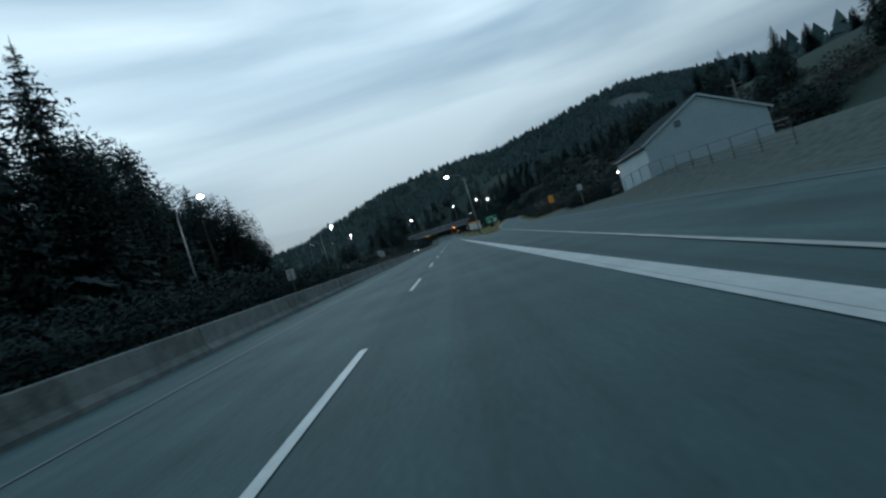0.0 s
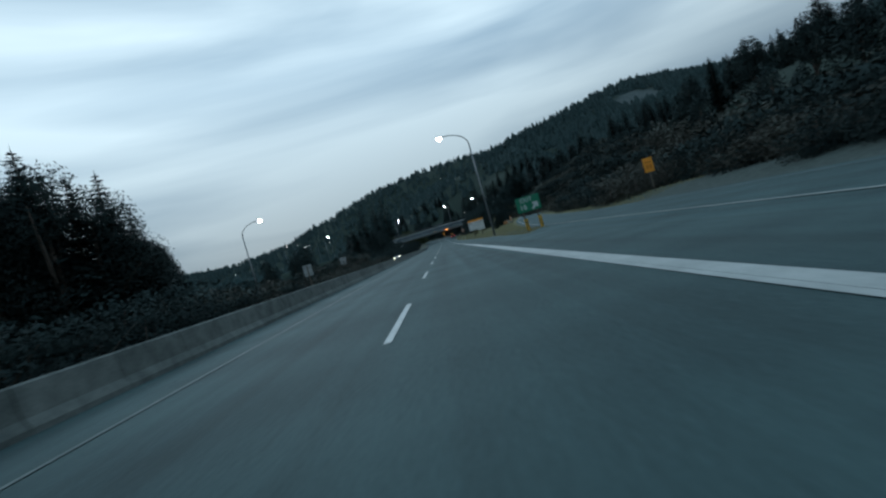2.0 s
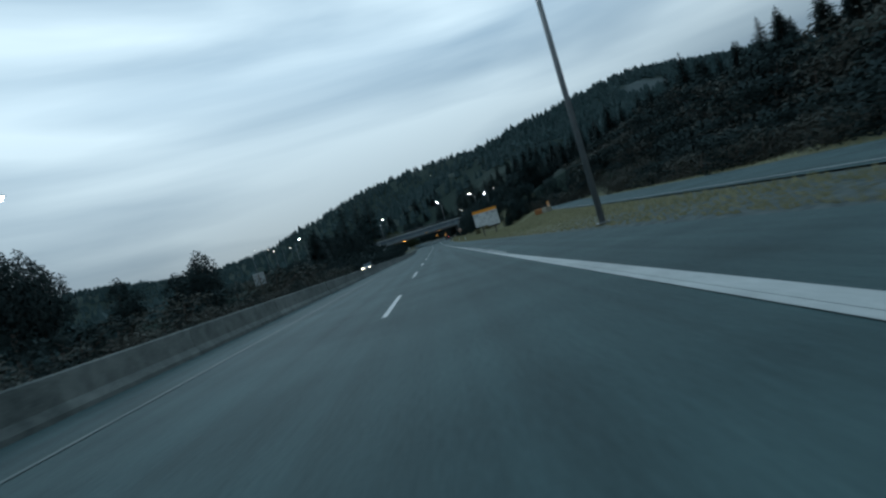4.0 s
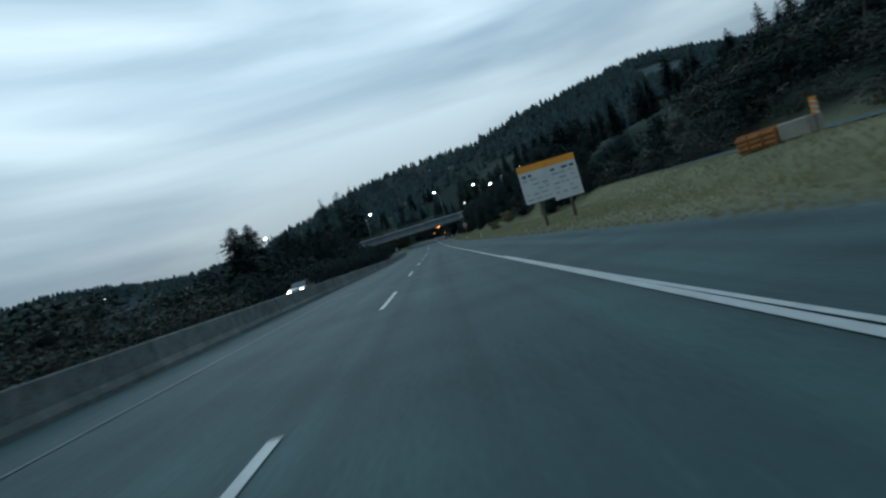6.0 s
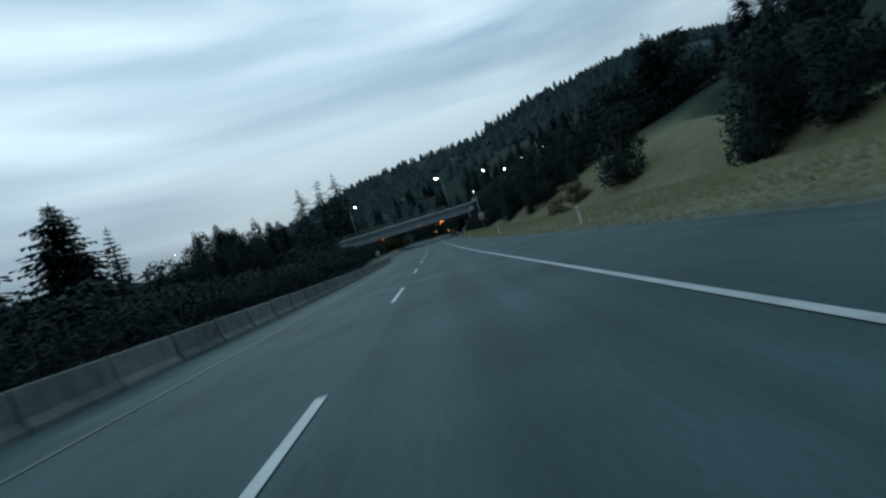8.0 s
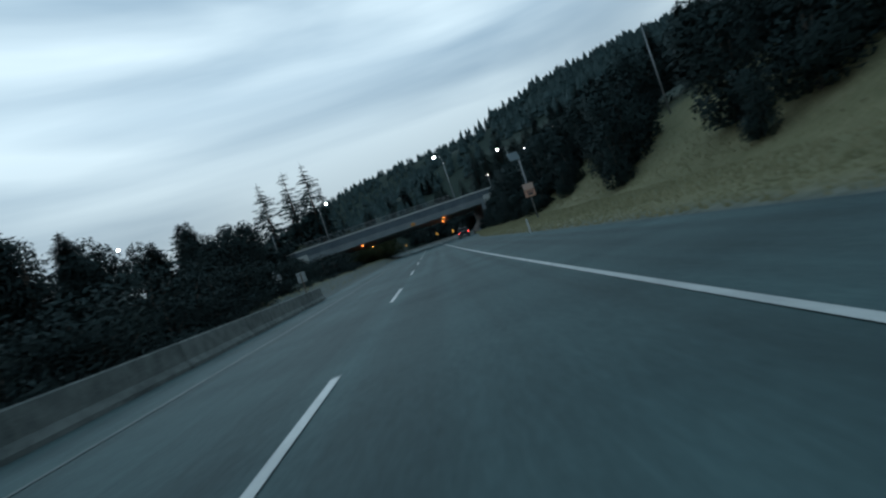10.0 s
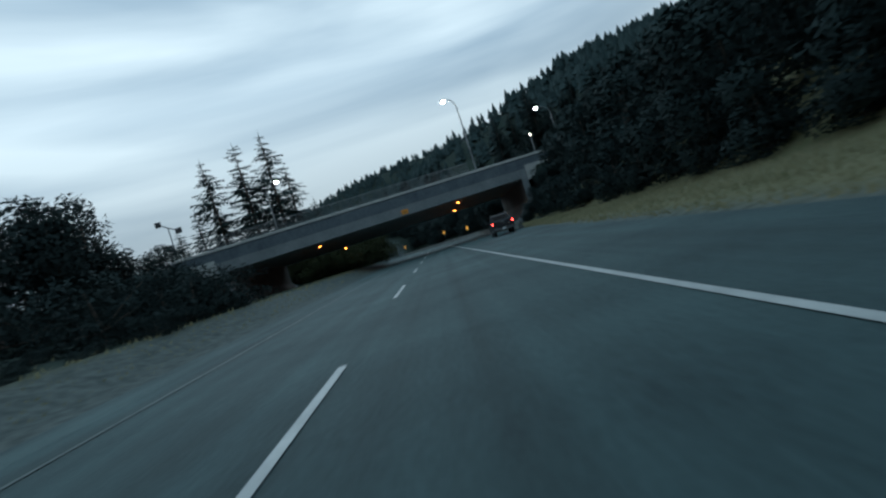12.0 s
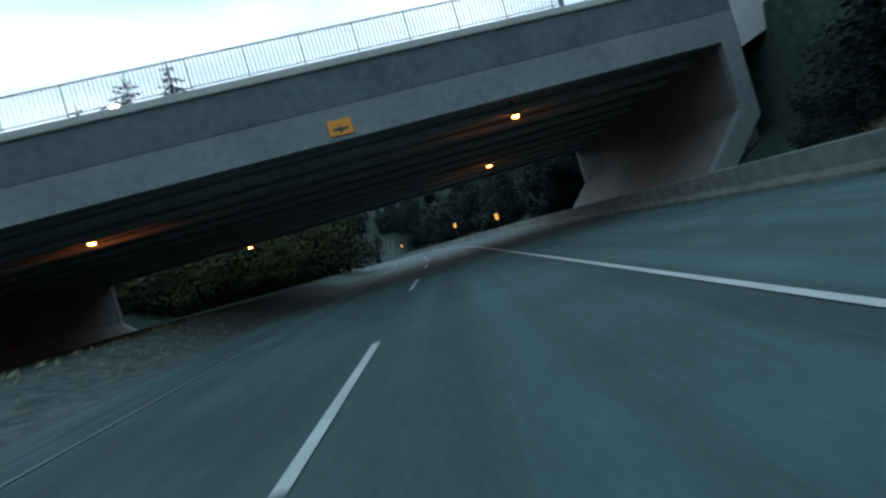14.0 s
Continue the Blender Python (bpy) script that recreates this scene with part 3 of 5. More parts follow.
def shrub(name, tall, wide, seed, material=None, leaves=1500, size=0.3, label="dense dark leafy shrub", category="shrub", trunk=0.25):
    rng = random.Random(seed)
    m = thing(name, Matrix(), label, category)
    lobes = []
    for k in range(9):
        a, r = rng.uniform(0, math.tau), wide * rng.uniform(0.15, 0.6)
        z = tall * rng.uniform(trunk + 0.1, 0.82)
        lobes.append((Vector((r * math.cos(a), r * math.sin(a), z)), wide * rng.uniform(0.3, 0.5), tall * rng.uniform(0.14, 0.24)))
    lobes.append((Vector((0, 0, tall * 0.8)), wide * 0.3, tall * 0.2))
    if trunk == 0.0:
        for k in range(4):
            a = k * math.tau / 4 + rng.uniform(-0.4, 0.4)
            lobes.append((Vector((wide * 0.4 * math.cos(a), wide * 0.4 * math.sin(a), tall * 0.16)), wide * 0.42, tall * 0.2))
        lobes.append((Vector((0, 0, tall * 0.45)), wide * 0.5, tall * 0.3))
    bm = tube([(0, 0, -0.4), (0.05 * wide, 0, tall * 0.35), (0, 0.04 * wide, tall * 0.75)], [0.03 * tall, 0.02 * tall, 0.01 * tall], 6)
    part("trunk", bm, M_BARK, m)
    for c, _, _ in lobes[:5]:
        part("limb", tube([(0, 0, tall * 0.2), tuple(c * 0.6 + Vector((0, 0, tall * 0.1))), tuple(c)], [0.015 * tall, 0.01 * tall, 0.005 * tall], 5), M_BARK, m)
    verts, faces, normals = [], [], []
    for k in range(leaves):
        c, rw, rh = lobes[rng.randrange(len(lobes))]
        d = Vector((rng.gauss(0, 1), rng.gauss(0, 1), rng.gauss(0, 1))).normalized() * rng.uniform(0.55, 1.08)
        p = c + Vector((d.x * rw, d.y * rw, d.z * rh))
        p.z = max(p.z, 0.05)
        a = Vector((rng.gauss(0, 1), rng.gauss(0, 1), rng.gauss(0, 0.6))).normalized() * size * rng.uniform(0.6, 1.3)
        b = a.cross(Vector((rng.gauss(0, 1), rng.gauss(0, 1), rng.gauss(0, 1)))).normalized() * size * rng.uniform(0.4, 0.9)
        i = len(verts)
        verts += [p - a * 0.5 - b * 0.3, p - a * 0.3 + b * 0.4, p + a * 0.7]
        faces.append((i, i + 1, i + 2))
        whole = Vector((p.x / wide, p.y / wide, (p.z - tall * 0.45) / tall))
        normals += [(d.normalized() * 0.4 + whole * 0.9 + Vector((rng.gauss(0, 0.16), rng.gauss(0, 0.16), 0.1 + rng.gauss(0, 0.16)))).normalized()] * 3
    crown(verts, faces, normals, material or M_LEAF, m)
    return m


FIRS = [fir_tree("fir_tree", 15.0, 4.6, 3), fir_tree("fir_tree", 15.0, 3.9, 5, sparse=0.06), fir_tree("fir_tree", 15.0, 5.2, 8)]
# these crowns take the distant foliage colour for its painted haze
TALL = [fir_tree("fir_tree", 30.0, 6.8, 21, sparse=0.3, bare=0.2, label="tall slender fir with gaps in its crown, haze in its colour", power=0.5, needles=M_HAZED),
        fir_tree("fir_tree", 30.0, 7.6, 22, sparse=0.28, bare=0.16, label="tall slender fir with gaps in its crown, haze in its colour", power=0.55, needles=M_HAZED)]
FULL = [fir_tree("fir_tree", 15.0, 5.4, 91, bare=0.0, label="broad dense dark green fir", power=0.62, dense=1.7),
        fir_tree("fir_tree", 15.0, 4.8, 92, bare=0.0, label="broad dense dark green fir", power=0.55, dense=1.7)]
GIANT = [fir_tree("fir_tree", 28.0, 6.4, 95, sparse=0.12, bare=0.05, label="tall dark green fir with drooping branches", dense=1.7, steps=8),
         fir_tree("fir_tree", 28.0, 5.8, 96, sparse=0.18, bare=0.05, label="tall dark green fir with drooping branches", dense=1.7, steps=8)]
BROAD = [shrub("leafy_tree", 12.0, 5.5, 31, leaves=4200, size=0.50, label="broad dark leafy tree", category="tree", trunk=0.15),
         shrub("leafy_tree", 12.0, 4.6, 32, leaves=4000, size=0.48, label="broad dark leafy tree", category="tree", trunk=0.12)]
GRAND = [shrub("leafy_tree", 20.0, 8.4, 33, leaves=9500, size=0.44, label="tall broad dark leafy tree", category="tree", trunk=0.12),
         shrub("leafy_tree", 20.0, 7.4, 34, leaves=9000, size=0.42, label="tall broad dark leafy tree", category="tree", trunk=0.1)]
SHRUBS = [shrub("shrub", 3.2, 3.4, 41, leaves=3400, size=0.20, trunk=0.0), shrub("shrub", 3.2, 3.0, 42, leaves=3200, size=0.19, trunk=0.0)]
THICKET = [shrub("shrub", 3.2, 3.3, 43, leaves=1400, size=0.30, trunk=0.0)]
BRUSH = [shrub("brush", 3.0, 3.2, 51, M_BROWN, 1100, 0.27, "brownish bare brush on the bank", "brush", 0.0)]
BUSHY = [shrub("bushy_conifer", 8.0, 4.4, 71, M_NEEDLE, 3900, 0.46, "dense rounded dark evergreen on the bank", "tree", 0.0),
         shrub("bushy_conifer", 8.0, 3.8, 72, M_NEEDLE, 3700, 0.44, "dense rounded dark evergreen on the bank", "tree", 0.0)]
OLIVE = [shrub("leafy_bush", 8.0, 4.4, 73, M_OLIVE, 3600, 0.42, "olive green leafy bush beyond the overpass", "bush", 0.0)]
PALE = [shrub("tall_grass_clump", 1.6, 1.6, 61, M_GRASS, 1600, 0.22, "pale dry bush on the grass bank", "bush", 0.0)]
USED = set()


def plant(kinds, x, y, tall, base=15.0, group="", k=None, wide=1.0, sink=0.0):
    ob = kinds[(random.randrange(len(kinds)) if k is None else k) % len(kinds)]
    s = tall / base
    m = lay(pose(x, y, height(x, y) - sink, random.uniform(-2, 2), random.uniform(-2, 2), random.uniform(0, 360)))
    if ob.name in USED:
        ob = copy_thing(ob, m)
    USED.add(ob.name)
    ob.matrix_world = m
    ob.scale = (s * wide, s * wide, s)
    if group:
        ob["group"] = group
    return ob


# the row left of the highway
G = "trees left of the highway"
plant(GIANT, -29, 44.3, 27.5, 28.0, G, k=0, wide=0.9)
for x, y, tall in ((-28, 35, 26.5), (-31, 39, 25), (-33, 50, 23), (-34, 57, 21)):
    plant(GIANT, x, y, tall, 28.0, G)
for x, y, tall in ((-27, 32, 23), (-26, 24, 22), (-27, 15, 18), (-28, 5, 19), (-29, 47, 20)):
    plant(GRAND, x, y, tall, 20.0, G)
# lacy tall trees next to the big fir
for x, y, tall in ((-34.5, 59, 25.0), (-35.6, 66.5, 25.2), (-37.5, 75, 21.5), (-40, 69, 24)):
    plant(GIANT, x, y, tall, 28.0, G, wide=1.15)
for x, y, tall in ((-33, 62, 19), (-37, 70, 18.5), (-38.5, 78, 14), (-33, 54, 22), (-41, 77, 17)):
    plant(GRAND, x, y, tall, 20.0, G, wide=0.85)
# a dark clump of firs standing back from the road
for x, y, tall in ((-53, 117, 30.5), (-49.4, 125, 27), (-51, 121, 26), (-56.5, 114, 27.5), (-60, 119, 28), (-46.5, 128.5, 19.5), (-63, 108, 26), (-57, 107, 24), (-48.5, 134, 17.5), (-52, 131, 22)):
    plant(GIANT, x, y, tall, 28.0, G, wide=1.35)
for x, y, tall in ((-50.5, 115, 26), (-49, 121.5, 24), (-55, 110, 25), (-46.5, 127, 16.5), (-49, 131, 15.5), (-52, 139, 14), (-58, 113, 26), (-54, 119, 27.5)):
    plant(GRAND, x, y, tall, 20.0, G, wide=1.0)
# smaller lighter trees farther on
for x, y, tall in ((-70, 172, 22), (-75, 182, 23), (-80, 196, 24), (-66, 164, 18.5), (-86, 206, 23), (-63, 158, 20), (-78, 188, 21)):
    plant(BROAD, x, y, tall, 12.0, G, wide=0.62)
for x, y, tall in ((-29.5, 160, 9.4), (-33, 166, 9), (-36, 152, 8), (-31, 155, 7)):
    plant(BROAD, x, y, tall, 12.0, G)
for x, y, tall in ((-38, 281, 13), (-38, 290, 12.5), (-34, 300, 10), (-33, 309, 11.5), (-37, 318, 14.5), (-41, 325, 16), (-44, 300, 14)):
    plant(FULL, x, y, tall, group=G, wide=1.0)
for x, y, tall in ((-29, 300, 9), (-30, 308, 10), (-30, 316, 11.5), (-29.5, 323, 12), (-31, 330, 13.5), (-33, 325, 13), (-34, 312, 10), (-36, 290, 11), (-35, 280, 11), (-36, 300, 10.5), (-37, 335, 9), (-33, 246, 9), (-34, 252, 9.4), (-35, 258, 9.5), (-36, 264, 9.8), (-37, 271, 11), (-32, 220, 7.5), (-33, 214, 7.5), (-31, 236, 7)):
    plant(BROAD, x, y, tall, 12.0, G, wide=1.1)
plant(FULL, -27, 213.5, 12.3, group=G, k=0, wide=1.2)
plant(FULL, -30, 227.8, 14.2, group=G, k=1, wide=1.15)
plant(FIRS, -26.3, 229.3, 11.2, group=G, k=1, wide=0.85)
for x, y, tall, w in ((-30.3, 254, 12.2, 0.45), (-28, 259, 12, 0.6), (-24, 259, 12.2, 0.55)):
    plant(BROAD, x, y, tall, 12.0, G, wide=w)
# the dark hedge of shrubs behind the barrier
G = "dark shrubs behind the barrier"
for k in range(96):
    y = -12 + k * 3.5 + random.uniform(-1, 1)
    tall = float(np.interp(y, [0, 60, 110, 150, 185, 210, 240, 280, 330], [4.5, 3.8, 2.5, 2.3, 3.4, 4.2, 4.2, 3.6, 3.4])) * random.uniform(0.94, 1.06)
    x = -17.0 + random.uniform(-1.5, 0.9) if y < 236 else -13.5 + random.uniform(-2.0, 1.2)
    if y > 314:
        x -= 6.5
    if 275 < y < 302:
        tall *= 0.2
    if 180 < y < 200:
        x -= 2.0
    plant(BRUSH if 92 < y < 188 and k % 4 else SHRUBS, x, y, tall, 3.2, G, wide=1.25, sink=0.7 if y < 238 else 0.15)
for k in range(46):
    y = -8 + k * 7.4 + random.uniform(-2, 2)
    tall = float(np.interp(y, [0, 120, 200, 240, 330], [5.5, 3.2, 5.2, 4.6, 4.0])) * random.uniform(0.85, 1.15) * (0.4 if 278 < y < 303 else 1.0)
    plant(BRUSH if 92 < y < 188 and k % 3 else THICKET, -23 + random.uniform(-2, 2), y, tall, 3.2, G, wide=1.3)
for k in range(34):
    y = 246 + k * 1.95 + random.uniform(-0.5, 0.5)
    plant(THICKET, -10.5 - 0.8 * (k % 2) + random.uniform(-0.4, 0.4), y, random.uniform(0.35, 0.6) if 277 < y < 300 else random.uniform(0.8, 1.3), 3.2, G, wide=1.3, sink=0.1)
for x, y, tall in ((-25.2, 335.6, 5.0), (-27.5, 336.5, 5.6), (-25.0, 331.5, 4.6), (-28.5, 334.0, 6.2), (-30.5, 333.0, 7.0), (-27.0, 329.5, 4.8), (-23.4, 333.6, 3.4), (-20.8, 330.5, 3.2), (-18.8, 326.5, 3.0), (-17.2, 322.0, 2.8), (-23.0, 331.0, 4.2), (-21.0, 326.5, 3.8)):
    plant(BUSHY, x, y, tall, 8.0, "dark bushes beside the overpass abutment", wide=1.2)
# firs behind the overpass
G = "tall firs behind the overpass"
for x, y, tall in ((-48.5, 409, 36.5), (-43, 411, 33), (-40.3, 408, 37), (-33.3, 408, 38), (-30.5, 412, 31), (-37, 414, 28), (-57, 403, 20), (-60, 410, 18), (-54, 408, 24), (-27, 418, 22)):
    plant(TALL, x, y, tall, 30.0, G)
for k in range(34):
    x = random.uniform(-75, 20)
    plant(FIRS, x, 520 + random.uniform(-40, 40) + 0.3 * abs(x), random.uniform(10, 16), group="trees beyond the bend", sink=0.3)
for k in range(22):
    y = 380 + k * 6
    plant(BROAD, shift(y) + 17 + random.uniform(0, 6), y, random.uniform(7, 11), 12.0, "dark trees along the bend")
    plant(BROAD, shift(y) - 15 - random.uniform(0, 6), y, random.uniform(5, 8), 12.0, "dark trees along the bend")
for x, y, tall in ((-13, 366, 5), (-17, 368, 6.5), (-21, 366, 7), (-26, 369, 7.5), (-30, 366, 8), (-34, 370, 9), (-15, 376, 6), (-20, 379, 7), (-12.5, 386, 5.5), (-25, 380, 8), (-40, 372, 9), (-13.5, 383, 9.5), (-17, 388, 11), (-11, 374, 8), (-21, 392, 12), (-9.5, 392, 9), (14, 368, 6), (17, 374, 8), (15, 381, 7)):
    y += 9.0 if 360 < y < 376 else 0.0
    plant(OLIVE if x < 0 else BUSHY, x + shift(y), y, tall, 8.0, "bushes beyond the overpass", wide=1.2)
for k in range(24):
    y = 379 + k * 5.5
    plant(BUSHY, shift(y) + 13.5 + random.uniform(0, 4), y, random.uniform(5.5, 10), 8.0, "dark bushes along the bend", wide=1.15)
# the bank right of the highway
G = "dark evergreens on the grass bank"
for x, y, tall, w in ((19.4, 211.2, 6.4, 0.72), (21.6, 212.0, 6.5, 0.85), (24.2, 212.5, 7.4, 0.9), (26.6, 212.0, 6.6, 0.9), (28.5, 208.5, 5.5, 0.9), (31.5, 209, 6.5, 1.0), (35, 207, 7, 1.0),
                      (18.5, 226.4, 6.6, 0.95), (18.7, 241.1, 3.8, 0.55), (22.4, 203.0, 3.6, 0.9), (15.4, 281.0, 3.2, 0.8), (17.2, 284.0, 5.0, 0.9), (21.2, 207.5, 5.0, 0.9), (15.6, 252.5, 3.0, 0.8), (18.0, 252, 5, 0.9), (20.5, 252.5, 6.5, 0.9), (23.5, 253, 5.6, 0.95), (26.5, 253, 6, 0.95), (29.5, 252.5, 7.5, 0.95), (33.0, 248.5, 7.5, 0.95), (17.5, 256, 6, 1.0), (21.5, 257, 6, 1.0), (14.4, 265.0, 4.5, 0.8), (16.5, 271.9, 4.8, 0.85), (18.7, 274.9, 6.0, 0.9), (21.2, 278.2, 6.5, 0.9), (24.0, 282.2, 7.0, 0.9), (26.8, 286.2, 7.0, 0.95), (22.3, 286.2, 4.5, 0.8), (20.8, 282.6, 4.5, 0.75), (19.8, 280.4, 4.2, 0.75), (16.4, 267.5, 6.0, 0.8), (18.2, 271, 7, 0.9), (19.5, 275, 6.5, 0.9),
                      (18.0, 291, 7, 1.0), (16.6, 295, 7, 1.1), (20, 297, 9, 1.1), (16.5, 303, 6.5, 1.2), (18.5, 309, 9, 1.1), (17, 316, 7, 1.2), (19.5, 320, 10, 1.1), (17.6, 327, 7.5, 1.1), (20, 333, 9.5, 1.0), (22, 326, 9.5, 1.0),
                      (21, 303, 9, 1.0), (24, 294, 7.5, 1.0), (26, 312, 8, 1.0), (27, 298, 8, 1.0), (28, 286, 7.5, 1.0), (30, 276, 7, 1.1), (30.5, 268, 6.5, 1.1), (31, 260, 6.5, 1.1), (31, 253, 8, 1.1), (35, 251, 9, 1.1), (39, 248, 9, 1.1), (34, 263, 9, 1.0),
                      (17.8, 343.2, 6.5, 0.9), (20.2, 343.0, 7.5, 1.0), (22.8, 343.2, 8, 1.0), (16.4, 340.5, 4.5, 0.9), (13.4, 342.6, 2.4, 0.9), (14.9, 343.4, 3.4, 0.9), (16.4, 343.2, 4.6, 0.9), (25.5, 343.5, 8, 1.0), (20, 338, 6, 1.2), (23, 341, 6, 1.2), (18.5, 340, 4, 1.2), (26, 337, 8, 1.2), (30, 340, 8, 1.2)):
    plant(BUSHY, x, y, tall * (0.8 if y > 285 and tall > 8 else 1.0), 8.0, G, wide=w)
for k in range(14):
    plant(BUSHY, 14.3 + random.uniform(-0.3, 0.5), 287.5 + 3.7 * k, random.uniform(3.0, 4.2), 8.0, G, wide=1.05, sink=0.2)
for x, y, tall in ((24, 302, 7.5), (27, 291, 7.5), (23, 318, 7), (25, 330, 7.5), (30, 308, 8.5), (33, 284, 8.5), (34, 272, 9), (35, 258, 9.5)):
    plant(FIRS, x, y, tall, group=G, wide=1.2)
for x, y, tall in ((17, 398, 15), (22, 396, 17), (27, 401, 19), (31, 394, 18), (36, 399, 15), (41, 395, 13), (25, 408, 21), (33, 407, 22)):
    plant(FIRS, x, y, tall, group="firs on the hill beyond the overpass", wide=1.1)
for x, y, tall in ((312, 408, 15), (318, 414, 17), (324, 421, 15), (306, 412, 12), (315, 420, 14), (199, 380, 10), (206, 384, 9)):
    plant(BROAD, x, y, tall, 12.0, "clump of trees on the skyline", wide=1.2)
for x, y, top in ((245, 406, 81.5), (266, 420, 79.5), (262, 415, 76.0)):
    plant(FIRS, x, y, top - height(x, y) - 0.0184 * (y - 240), 15.0, "clump of trees on the skyline", wide=0.8)
G = "hillside firs"
for k in range(170):
    y = random.uniform(120, 470)
    x = bank_foot(y) + 15 + random.uniform(0, 62)
    if y > 330:
        x = 24 + random.uniform(0, 70)
    if 335 < y < 375 and x < 60:
        continue
    if x < ramp_left(min(y, 240)) + 14 and y < 240:
        continue
    if 200 < y < 248 and x < 39 or 248 <= y < 285 and x < 31:
        continue
    low = 0.45 if 285 < y < 392 and x < 54 else 0.62 if y < 240 else 0.8 if y < 270 else 0.7 if y < 345 else 1.0
    plant(FIRS, x, y, random.uniform(9, 17) * low, group=G, wide=1.15)
G = "brush on the slope"
for k in range(34):
    plant(BRUSH if k % 2 else THICKET, random.uniform(31, 52), random.uniform(52, 92), random.uniform(2.5, 4.5), 3.0, G, wide=1.3, sink=0.1)
for row, off in enumerate((8.5, 12.0, 16.0, 21.0, 27.0)):
    for k in range(31):
        y = 66 + k * 4.6 + random.uniform(-1.5, 1.5)
        x = ramp_left(y) + off + random.uniform(-1.2, 1.2)
        if y < 91 and x < 4.5 + 0.21 * y + (8 if y < 62 else 0):
            continue
        plant(BRUSH if random.random() < 0.6 else THICKET, x, y, (2.2 + 0.55 * row) * random.uniform(0.75, 1.3), 3.0, G, wide=1.25, sink=0.1)
for x, y, tall in ((20.6, 59.0, 2.4), (22.4, 60.0, 2.6), (24.5, 60.5, 2.8), (20.2, 62.5, 2.4), (18.9, 64.0, 2.2), (22.0, 64.0, 2.8), (20.0, 67.0, 2.5), (18.6, 69.0, 2.0)):
    plant(SHRUBS, x, y, tall, 3.2, "dark hedge beyond the house", wide=1.2, sink=0.2)
for x, y, tall in ((33, 88, 9), (37, 97, 11), (35, 106, 9), (42, 92, 12), (47, 104, 12), (40, 116, 10), (39, 79, 9), (45, 80, 11), (50, 118, 13), (52, 90, 13), (46, 66, 10), (41, 62, 9), (50, 55, 11), (44, 130, 11), (52, 140, 12)):
    plant(BROAD, x, y, tall * 0.72, 12.0, "leafy trees on the slope")
for k in range(22):
    plant(BRUSH if k % 3 else THICKET, random.uniform(25, 42), random.uniform(178, 203), random.uniform(2.0, 4.0), 3.0, G, wide=1.3, sink=0.2)
for x, y in ((13.6, 231), (17.4, 236)):
    plant(PALE, x, y, random.uniform(1.3, 2.2), 1.6, "pale dry bushes on the bank")


for kinds in (FIRS, TALL, FULL, GIANT, BROAD, GRAND, SHRUBS, THICKET, BRUSH, BUSHY, OLIVE, PALE):
    for ob in kinds:
        if ob.name not in USED:
            for o in (*ob.children_recursive, ob):
                bpy.data.objects.remove(o)


def hazed_forest():
    rng = random.Random(77)
    verts, faces = [], []

    def small_fir(x, y, z, tall, r):
        a0 = rng.uniform(0, math.tau)
        for lo, hi, rr in ((0.02, 0.42, 1.0), (0.22, 0.62, 0.8), (0.42, 0.82, 0.58), (0.62, 1.0, 0.38)):
            i = len(verts)
            ring = 5
            for k in range(ring):
                a = a0 + k * math.tau / ring
                q = r * rr * rng.uniform(0.45, 1.3)
                verts.append((x + q * math.cos(a), y + q * math.sin(a), z + tall * (lo + rng.uniform(-0.05, 0.05))))
            verts.append((x + rng.uniform(-0.3, 0.3), y, z + tall * hi))
            faces.extend((i + k, i + (k + 1) % ring, i + ring) for k in range(ring))

    made = 0
    while made < 13500:
        if rng.random() < 0.5:
            x, y = rng.uniform(-700, 720), rng.uniform(520, 1080)
        else:
            x, y = rng.uniform(70, 480), rng.uniform(180, 800)
        z = height(x, y)
        a, b = (x - 246) * 0.93 - (y - 590) * 0.37, (x - 246) * 0.37 + (y - 590) * 0.93
        if (a / 28) ** 2 + (b / 32) ** 2 < 1:
            continue
        if z < 6 or (y < 500 and x < 75) or (y < 420 and x < 130):
            continue
        tall = rng.uniform(6.5, 12) * (1.25 if rng.random() < 0.05 else 1.0) if y > 450 else rng.uniform(7.5, 15)
        small_fir(x, y, z - 0.5, tall, tall * rng.uniform(0.3, 0.46))
        made += 1
    for k in range(900):
        x, y = rng.uniform(-420, -75), rng.uniform(60, 700)
        tall = rng.uniform(4, 10)
        small_fir(x, y, height(x, y) - 0.5, tall, tall * rng.uniform(0.5, 0.75))
    ob = pymesh("far_woods", [lie(*v) for v in verts], faces, M_HAZED)
    tagged(ob, "dark conifer woods covering the distant hills, haze in their colour", "forest", kind="stuff")


hazed_forest()


